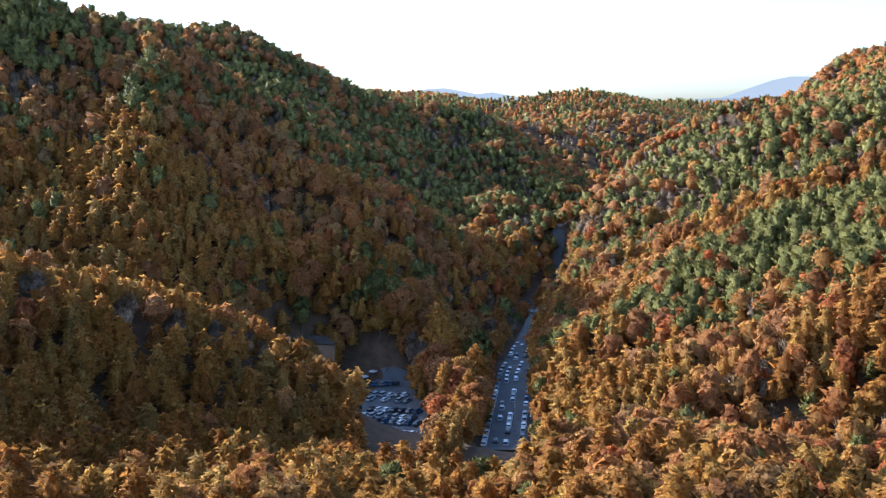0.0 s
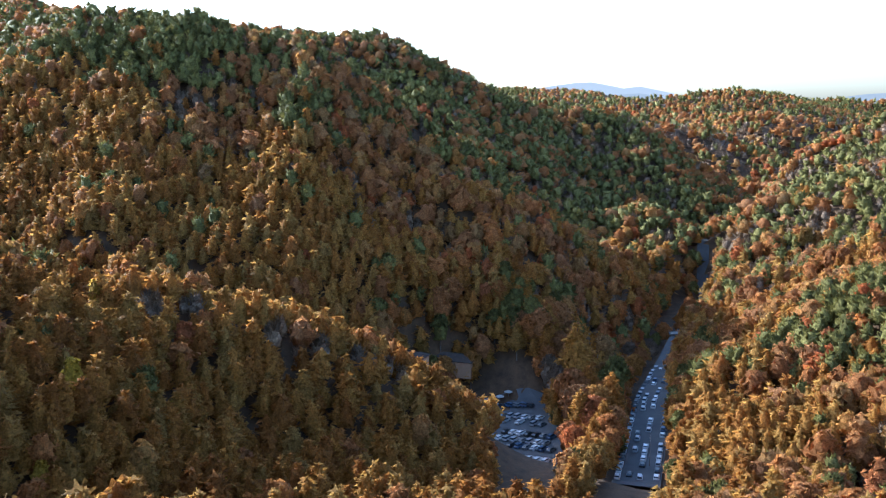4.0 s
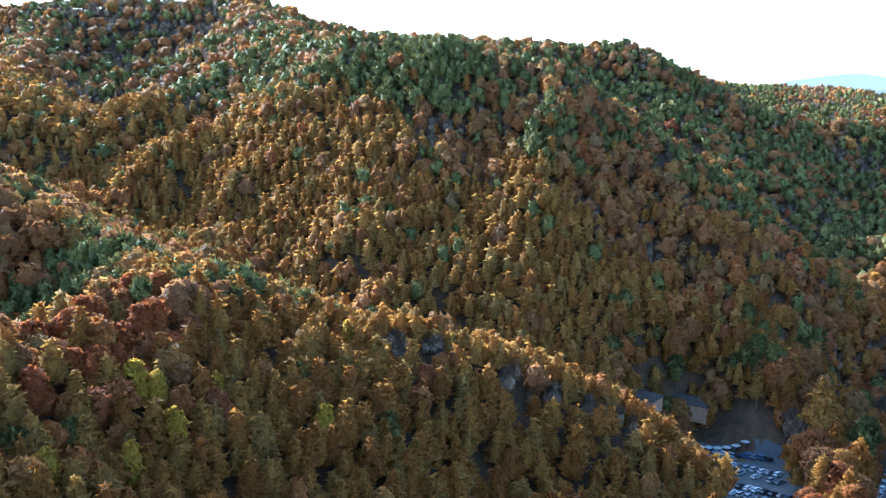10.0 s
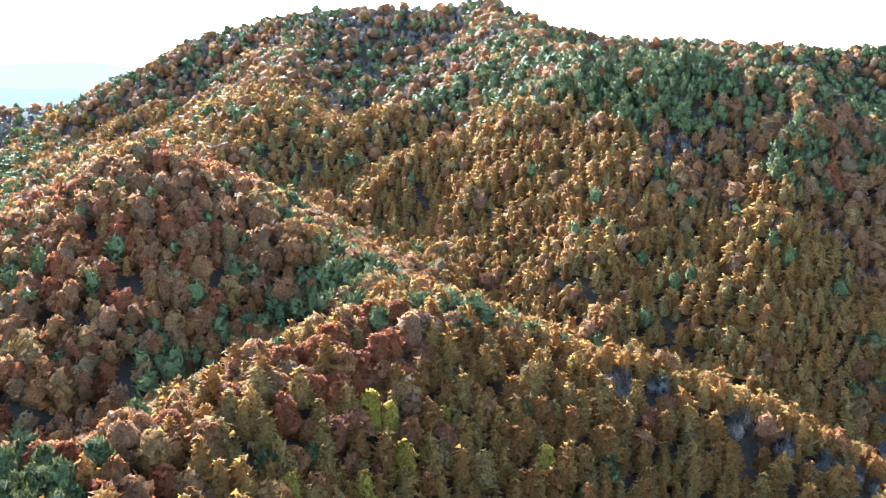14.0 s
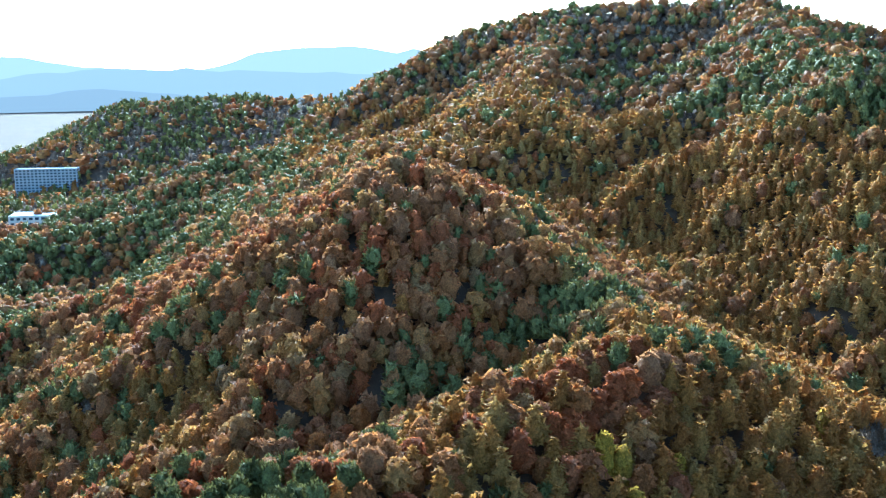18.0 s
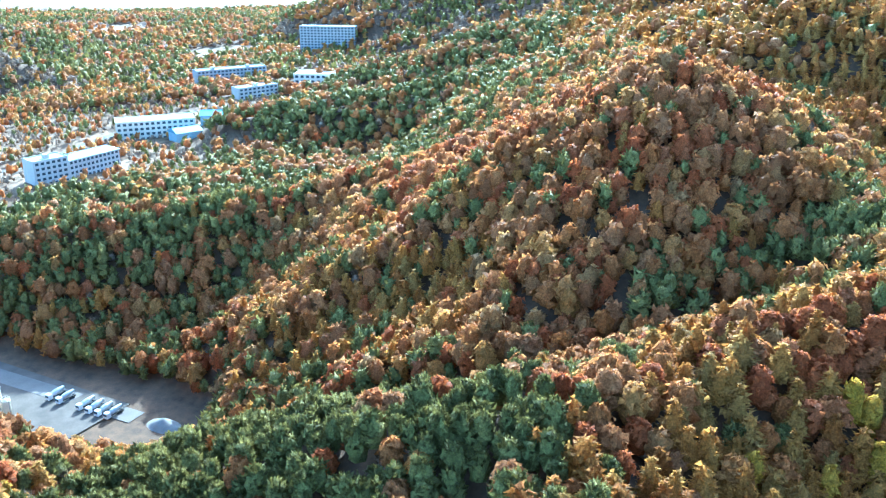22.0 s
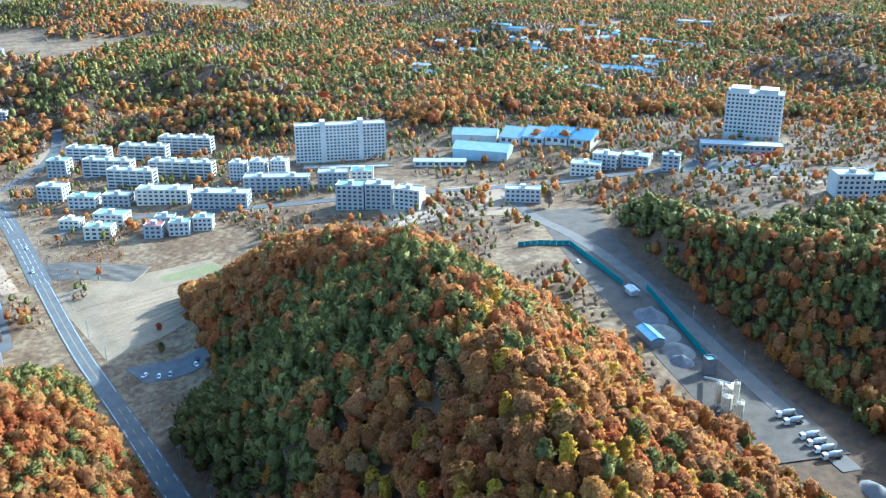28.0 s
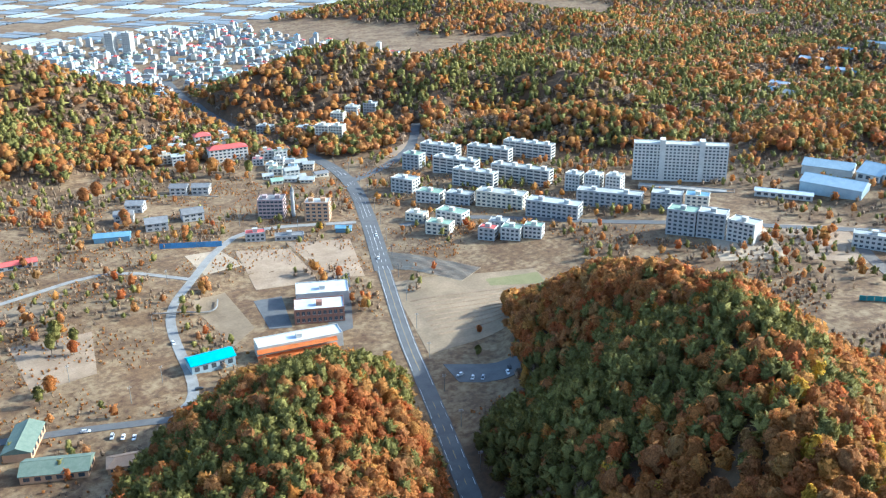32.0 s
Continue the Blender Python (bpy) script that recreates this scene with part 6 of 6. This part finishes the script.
for k, (x0, y0, z0, x1, y1, z1) in enumerate(((-1, 0, 9.0, 3, 5, 9.0), (3, 5, 8.0, 7, 0, 8.0), (7, 0, 6.0, 10.5, 3.5, 6.0))):
    bm = bmesh.new()
    tube(bm, (x0, y0, z0), (x1, y1, z1), 0.35, 0.35, 4)
    for e in range(6):
        fx, fy = x0 + (x1 - x0) * e / 5, y0 + (y1 - y0) * e / 5
        tube(bm, (fx, fy, z0), (fx, fy, z0 + 1.2), 0.05, 0.05, 4)
    tube(bm, (x0, y0, z0 + 1.2), (x1, y1, z1 + 1.2), 0.05, 0.05, 4)
    part("catwalk", bm, M_TANK, ob)
bm = bmesh.new()
for e in range(14):
    slab(bm, 4 + 0.45 * e, 4.5 + 0.45 * e, -3.6, -2.6, 0.4 + 0.5 * e, 0.5 + 0.5 * e)
tube(bm, (4, -3.6, 1.2), (10.3, -3.6, 8.2), 0.06, 0.06, 4)
tube(bm, (4, -2.6, 0.2), (10.3, -2.6, 7.2), 0.1, 0.1, 4)
part("stair", bm, M_TANK, ob)
bm = bmesh.new()
slab(bm, -3, 2, 3, 7, 4, 9.5)
slab(bm, -3.4, 2.4, 2.6, 7.4, 9.4, 9.8)
for sx in (-2.7, 1.5):
    for sy in (3.2, 6.6):
        slab(bm, sx, sx + 0.3, sy, sy + 0.3, -0.5, 4)
part("mixer_house", bm, M_TANK, ob)
bm = bmesh.new()
for k in range(10):
    a = 0.1 * k
    tube(bm, (-22 + 2.0 * k, 3.2, 1.5 + 0.8 * k), (-22 + 2.0 * k, 3.2, -0.5), 0.1, 0.1, 5)
tube(bm, (-23, 3.5, 1.5), (-2, 4.5, 10), 0.8, 0.8, 6)
part("conveyor", bm, M_STEEL, ob, "inclined steel conveyor")
bm = bmesh.new()
for k in range(12):
    tube(bm, (-3.4 + 0.5 * k, 2.7, 9.7), (-3.4 + 0.5 * k, 2.7, 10.8), 0.05, 0.05, 4)
tube(bm, (-3.4, 2.7, 10.8), (2.2, 2.7, 10.8), 0.05, 0.05, 4)
part("railing", bm, M_TANK, ob)
tagged(ob, "cream concrete batching plant with silos and conveyor", "plant")


# ---- poles, bridge, small works ----
def pole_proto():
    root = new("utility_pole")
    bm = bmesh.new()
    tube(bm, (0, 0, -1), (0, 0, 10.5), 0.19, 0.12, 8)
    part("shaft", bm, M_CONCRETE, root)
    for z in (9.9, 9.1):
        bm = bmesh.new()
        slab(bm, -1.1, 1.1, -0.06, 0.06, z, z + 0.12)
        arm = part("crossarm", bm, M_STEEL, root)
        for k in (-0.95, 0.0, 0.95):
            bm = bmesh.new()
            tube(bm, (k, 0, z + 0.12), (k, 0, z + 0.42), 0.07, 0.05, 6)
            part("insulator", bm, M_WHITE, arm)
    return tagged(root, "concrete utility pole with two crossarms", "pole", "utility poles")


POLE = pole_proto()
POLE.matrix_basis = pose(-444, -104, float(ground_z(-444, -104)), 0, 0, 40)
spots = [(-425, -89, 40), (-404, -69, 40), (6, 352, 80), (4, 320, 80), (22, 286, 80)]
road = densify(rounded(MAIN_ROAD), 4.0)
for k in range(12, len(road) - 60, 9):
    (ax, ay), (bx, by) = road[k], road[k + 1]
    n = math.hypot(bx - ax, by - ay)
    side = 8.5
    spots.append((ax - (by - ay) / n * side * -1, ay + (bx - ax) / n * side * -1, math.degrees(math.atan2(by - ay, bx - ax)) + 90))
spots += [(-150, -440, 10), (-128, -428, 10), (-170, -500, 60), (-205, -560, 40), (-150, -612, 10), (-110, -470, 20), (-250, -610, 60), (-300, -640, 30), (-330, -600, 50)]
for px, py, rz in spots:
    copy_thing(POLE, pose(px, py, float(ground_z(px, py)), 0, 0, rz))

ob = new("bridge")
ob.matrix_basis = pose(50, 432, 66.0, 0, 0, 12)
bm = bmesh.new()
slab(bm, -10, 22, -1.6, 1.6, -0.6, 0)
part("deck", bm, M_CONCRETE, ob)
for k in range(3):
    bm = bmesh.new()
    slab(bm, -8 + 11 * k, -7 + 11 * k, -1.2, 1.2, -10, -0.6)
    part("pier", bm, M_CONCRETE, ob)
for sy in (-1.5, 1.5):
    bm = bmesh.new()
    for k in range(17):
        slab(bm, -10 + 2 * k - 0.05, -10 + 2 * k + 0.05, sy - 0.05, sy + 0.05, 0, 1.1)
    for z in (0.5, 1.05):
        slab(bm, -10, 22, sy - 0.04, sy + 0.04, z, z + 0.08)
    part("railing", bm, M_STEEL, ob)
tagged(ob, "pale concrete footbridge over the stream", "bridge")

building("restaurant", -60, 350, 17, 9, -12, 1, 4.0, M_BROWN, M_BARKROOF, 0, "low dark-roofed restaurant beside the car park", 0, "hip", "restaurant")
building("restaurant", -74, 332, 14, 9, -12, 1, 4.0, M_BROWN, M_BARKROOF, 0, "dark-roofed pavilion beside the car park", 0, "hip", "restaurant")


def parasol(x, y):
    root = new("parasol")
    root.matrix_basis = pose(x, y, float(ground_z(x, y)) + 0.2)
    bm = bmesh.new()
    tube(bm, (0, 0, -0.3), (0, 0, 2.7), 0.04, 0.03, 6)
    part("pole", bm, M_STEEL, root)
    bm = bmesh.new()
    tube(bm, (0, 0, 2.1), (0, 0, 2.75), 1.7, 0.05, 10)
    part("canopy", bm, M_WHITE, root)
    tagged(root, "white parasol at the car park's edge", "parasol", "white parasols")


for k in range(6):
    parasol(-44 + 3.2 * k, 338 + 0.6 * k)

bm = bmesh.new()
for k in range(24):
    a, b = k * math.pi / 12, (k + 1) * math.pi / 12
    tube(bm, (5 * math.cos(a), 0, 5.5 + 5 * math.sin(a)), (5 * math.cos(b), 0, 5.5 + 5 * math.sin(b)), 0.7, 0.7, 6)
o = tagged(part("ring_sculpture", bm, M_REDROOF), "red ring sculpture on the hotel forecourt", "sculpture")
o.matrix_basis = pose(-709, -128, float(ground_z(-709, -128)) - 0.2, 0, 0, 100)

# retaining walls on the dry slope
for pts, h in ((((-178, -520), (-200, -508), (-214, -505), (-222, -520)), 2.0), (((-245, -768), (-300, -735), (-318, -715)), 3.0)):
    strip("retaining_wall", pts, 0.8, M_CONCRETE, h, label="pale concrete retaining wall", category="wall")

# ---- scrub and loose trees of the open ground ----
r = np.random.default_rng(31)
x, y = scatter(6.5, r, -900, 60, -1150, 150)
z = ground_z(x, y)
base = floor_height(x, y)
gap = np.full(len(x), False)
for line, half in CLEAR[3:]:
    gap |= along(line, x, y)[0] < half + 3
open_ = ((wooded(x, y, z, base) < 0.5) | gap) & (vnoise(x, y, 45, 1) + 0.3 * r.random(len(x)) > np.where(x < -540, np.where(y > -330, 0.28, 0.42), np.where(x > -420, 0.68, 0.55)))
for line, half in ((MAIN_ROAD, 10), (TOWN_STREET, 9), (LANE, 6), (FARM_LANE, 6), (LOW_ROAD, 6), (SIDE_ROAD, 9), (YARD, 27), (YARD_ROAD, 8), (((-245, -500), (-240, -420)), 40), (((-300, -380), (-420, -440)), 45), (((-283, -338), (-283, -340)), 22)):
    open_ &= along([(*q[:2], 0) for q in line], x, y)[0] > half
feet = np.array([(o.matrix_basis.translation.x, o.matrix_basis.translation.y) for o in bpy.data.objects if o.type == "EMPTY" and o.parent is None and "tree" not in o.name and o.matrix_basis.translation.y < -120])
spans = []
for o in bpy.data.objects:
    if o.name.split(".")[0] == "wall" and o.parent is not None and o.parent.matrix_basis.translation.x < -540:
        b = [Vector(c) for c in o.bound_box]
        lo, hi = b[0], b[6]
        spans += [(o.parent.matrix_basis @ Vector((lo.x + (hi.x - lo.x) * k, (lo.y + hi.y) / 2, 0))).to_2d()[:] for k in (0.0, 0.25, 0.5, 0.75, 1.0)]
feet = np.concatenate([feet, np.array(spans)])
near = np.array([np.hypot(feet[:, 0] - a, feet[:, 1] - b).min() for a, b in zip(x, y)])
open_ &= near > 13
x, y, z = x[open_], y[open_], z[open_]
kid = np.where(x < -540, r.choice(6, len(x), p=(0.0, 0.22, 0.01, 0.22, 0.0, 0.55)), r.choice(6, len(x), p=(0.0, 0.12, 0.02, 0.2, 0.0, 0.66)))
keep_h = dict(HEIGHT)
HEIGHT.update({"oak": 8.5, "maple": 8.0, "pine": 8.0, "bare": 5.0})
forest(x, y, z, kid, 14, "scrub", "%s and brush on the open ground", r)
# low brush and dry tussocks
x, y = scatter(3.8, r, -520, 20, -760, -240)
z = ground_z(x, y)
ok = (wooded(x, y, z, floor_height(x, y)) < 0.5) & (vnoise(x, y, 22, 2) > 0.36)
for line, half in ((MAIN_ROAD, 8), (TOWN_STREET, 7), (LANE, 5), (FARM_LANE, 4), (LOW_ROAD, 5), (((-245, -500), (-240, -420)), 38), (((-300, -380), (-420, -440)), 45), (((-283, -338), (-283, -340)), 22)):
    ok &= along([(*q[:2], 0) for q in line], x, y)[0] > half
near = np.array([np.hypot(feet[:, 0] - a, feet[:, 1] - b).min() for a, b in zip(x, y)])
ok &= near > 12
x, y, z = x[ok], y[ok], z[ok]
HEIGHT.update({"oak": 1.5, "bare": 1.1})
forest(x, y, z, r.choice((1, 5), len(x)), 6, "brush", "%s as low brush on the dry slope", r, 1.7)
HEIGHT.update(keep_h)
for px, py, k, g in ((-112, -505, "pine", 1.3), (-118, -515, "pine", 1.3), (-126, -508, "pine", 1.2), (-122, -498, "maple", 0.8), (-90, -455, "pine", 1.0), (-98, -462, "oak", 0.9), (-345, -590, "ginkgo", 0.7),
                     (-300, -350, "pine", 0.8), (-320, -372, "maple", 0.6), (-332, -362, "oak", 0.6), (-230, -700, "oak", 1.0), (-222, -770, "oak", 1.5), (-236, -778, "oak", 1.4), (-330, -790, "oak", 1.4), (-345, -780, "oak", 1.4), (-358, -772, "oak", 1.3),
                     (-322, -800, "oak", 1.3), (-372, -760, "pine", 1.2), (-590, -250, "bare", 1.5), (-600, -258, "ginkgo", 1.1)):
    plant(k, px, py, r, g * 0.95)
for px, py, k, g in ((0, 300, "larch", 1.1), (5, 308, "oak", 1.2), (2, 316, "larch", 1.1), (8, 322, "oak", 1.2), (0, 328, "oak", 1.1), (7, 294, "larch", 1.0), (-4, 290, "maple", 1.0), (8, 332, "pine", 1.0), (-8, 346, "bare", 1.1), (-14, 352, "larch", 1.0), (4, 284, "larch", 0.9), (14, 378, "bare", 1.0), (10, 340, "pine", 0.9),
                     (-3, 322, "oak", 1.4), (4, 300, "maple", 1.2), (10, 312, "larch", 1.3), (-1, 308, "oak", 1.3), (11, 300, "oak", 1.1), (3, 326, "larch", 1.5), (9, 288, "maple", 1.0), (-2, 282, "maple", 0.9), (12, 330, "pine", 1.3),
                     (13, 345, "pine", 1.2), (-2, 340, "larch", 1.6), (-9, 336, "bare", 1.4), (-12, 342, "bare", 1.3), (16, 362, "bare", 1.2), (8, 358, "oak", 1.2), (2, 365, "bare", 1.2), (-10, 366, "oak", 1.2), (20, 392, "bare", 1.2), (-44, 352, "pine", 0.7), (-52, 342, "oak", 0.8), (-60, 338, "oak", 0.9)):
    plant(k, px, py, r, g * 1.2)

for k in range(34):
    px, py = -58 + 66 * r.random(), 346 + 26 * r.random()
    plant(("larch", "oak", "pine", "oak", "larch")[k % 5], float(px), float(py), r, 1.1)
for k in range(12):
    plant(("oak", "larch", "pine")[k % 3], float(-80 + 26 * r.random()), float(318 + 40 * r.random()), r, 1.05)

road = densify(rounded(CARPARK_ROAD), 7.5)
for k, ((ax, ay), (bx, by)) in enumerate(zip(road[:-1], road[1:])):
    n = math.hypot(bx - ax, by - ay)
    reach = 10.5 if ay < 445 else 6.5
    for side in (-1, 1):
        if side < 0 and ay < 285 or ay > 600:
            continue
        off = side * (reach + 2.5 * r.random())
        plant(("oak", "pine", "larch", "oak", "bare")[(k * 2 + side) % 5], ax + (by - ay) / n * off, ay - (bx - ax) / n * off, r, 0.85)
for k in range(26):
    plant(("larch", "oak", "pine", "larch")[k % 4], float(-34 + 34 * r.random()), float(352 + 40 * r.random()), r, 1.0)

# ---- greenhouses on the plain ----
r = np.random.default_rng(37)
tris = []
for k in range(1500):
    bx, by, row = k // 12 % 13, k // 156, k % 12
    if r.random() < 0.14 or vnoise(np.array([bx * 60.0]), np.array([by * 60.0]), 70, 2)[0] < 0.3:
        continue
    yaw = radians(118 if (bx * 7 + by * 3) % 5 < 3 else 28)
    L, W, H = 62 + 30 * r.random(), 7.2, 1.9
    off = (row - 5.5) * 8.6
    gx, gy = -1620 + bx * 125 - math.sin(yaw) * off, -1830 - by * 112 + math.cos(yaw) * off
    a = np.linspace(0, math.pi, 6)
    prof = np.stack([np.cos(a) * W / 2, np.sin(a) * H], -1)
    z0 = float(ground_z(gx, gy))
    for (y0, h0), (y1, h1) in zip(prof[:-1], prof[1:]):
        q = np.array([(-L / 2, y0, h0), (L / 2, y0, h0), (L / 2, y1, h1), (-L / 2, y1, h1)])
        q = np.stack([q[:, 0] * math.cos(yaw) - q[:, 1] * math.sin(yaw) + gx, q[:, 0] * math.sin(yaw) + q[:, 1] * math.cos(yaw) + gy, q[:, 2] + z0], -1)
        tris += [q[[0, 1, 2]], q[[0, 2, 3]]]
me = tris_mesh("greenhouses", np.array(tris), surface("greenhouse_film", (0.19, 0.215, 0.225), (0.27, 0.295, 0.305), 0.02, 0.4, 0.85, relief=0))
tagged(new("greenhouses", me), "pale plastic greenhouse tunnels on the plain", "greenhouse", kind="stuff")

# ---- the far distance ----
# backdrop sheets with noise tops; haze painted as glow, farther sheets paler
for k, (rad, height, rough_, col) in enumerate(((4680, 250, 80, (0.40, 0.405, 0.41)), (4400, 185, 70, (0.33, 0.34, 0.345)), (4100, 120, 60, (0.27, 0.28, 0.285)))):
    m, nt, p = mat("far_range_haze")
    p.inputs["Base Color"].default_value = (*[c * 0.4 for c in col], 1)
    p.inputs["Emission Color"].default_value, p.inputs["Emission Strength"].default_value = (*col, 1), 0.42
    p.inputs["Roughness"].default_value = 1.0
    az = np.radians(np.linspace(-60, 190, 260))
    X, Y = -np.sin(az) * rad, np.cos(az) * rad
    top = height + rough_ * (vnoise(az * 900, az * 0 + k * 50, 110, k) - 0.5) * 2 + rough_ * 0.5 * (vnoise(az * 900, az * 0 + 30, 22, k + 1) - 0.5)
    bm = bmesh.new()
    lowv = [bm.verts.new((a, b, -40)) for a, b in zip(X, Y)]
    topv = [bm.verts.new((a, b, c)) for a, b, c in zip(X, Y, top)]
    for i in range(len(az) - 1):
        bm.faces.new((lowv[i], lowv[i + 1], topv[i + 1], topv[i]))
    tagged(part("backdrop", bm, m), "far mountain range on a backdrop, haze painted as pale glow", "mountains", kind="structure")
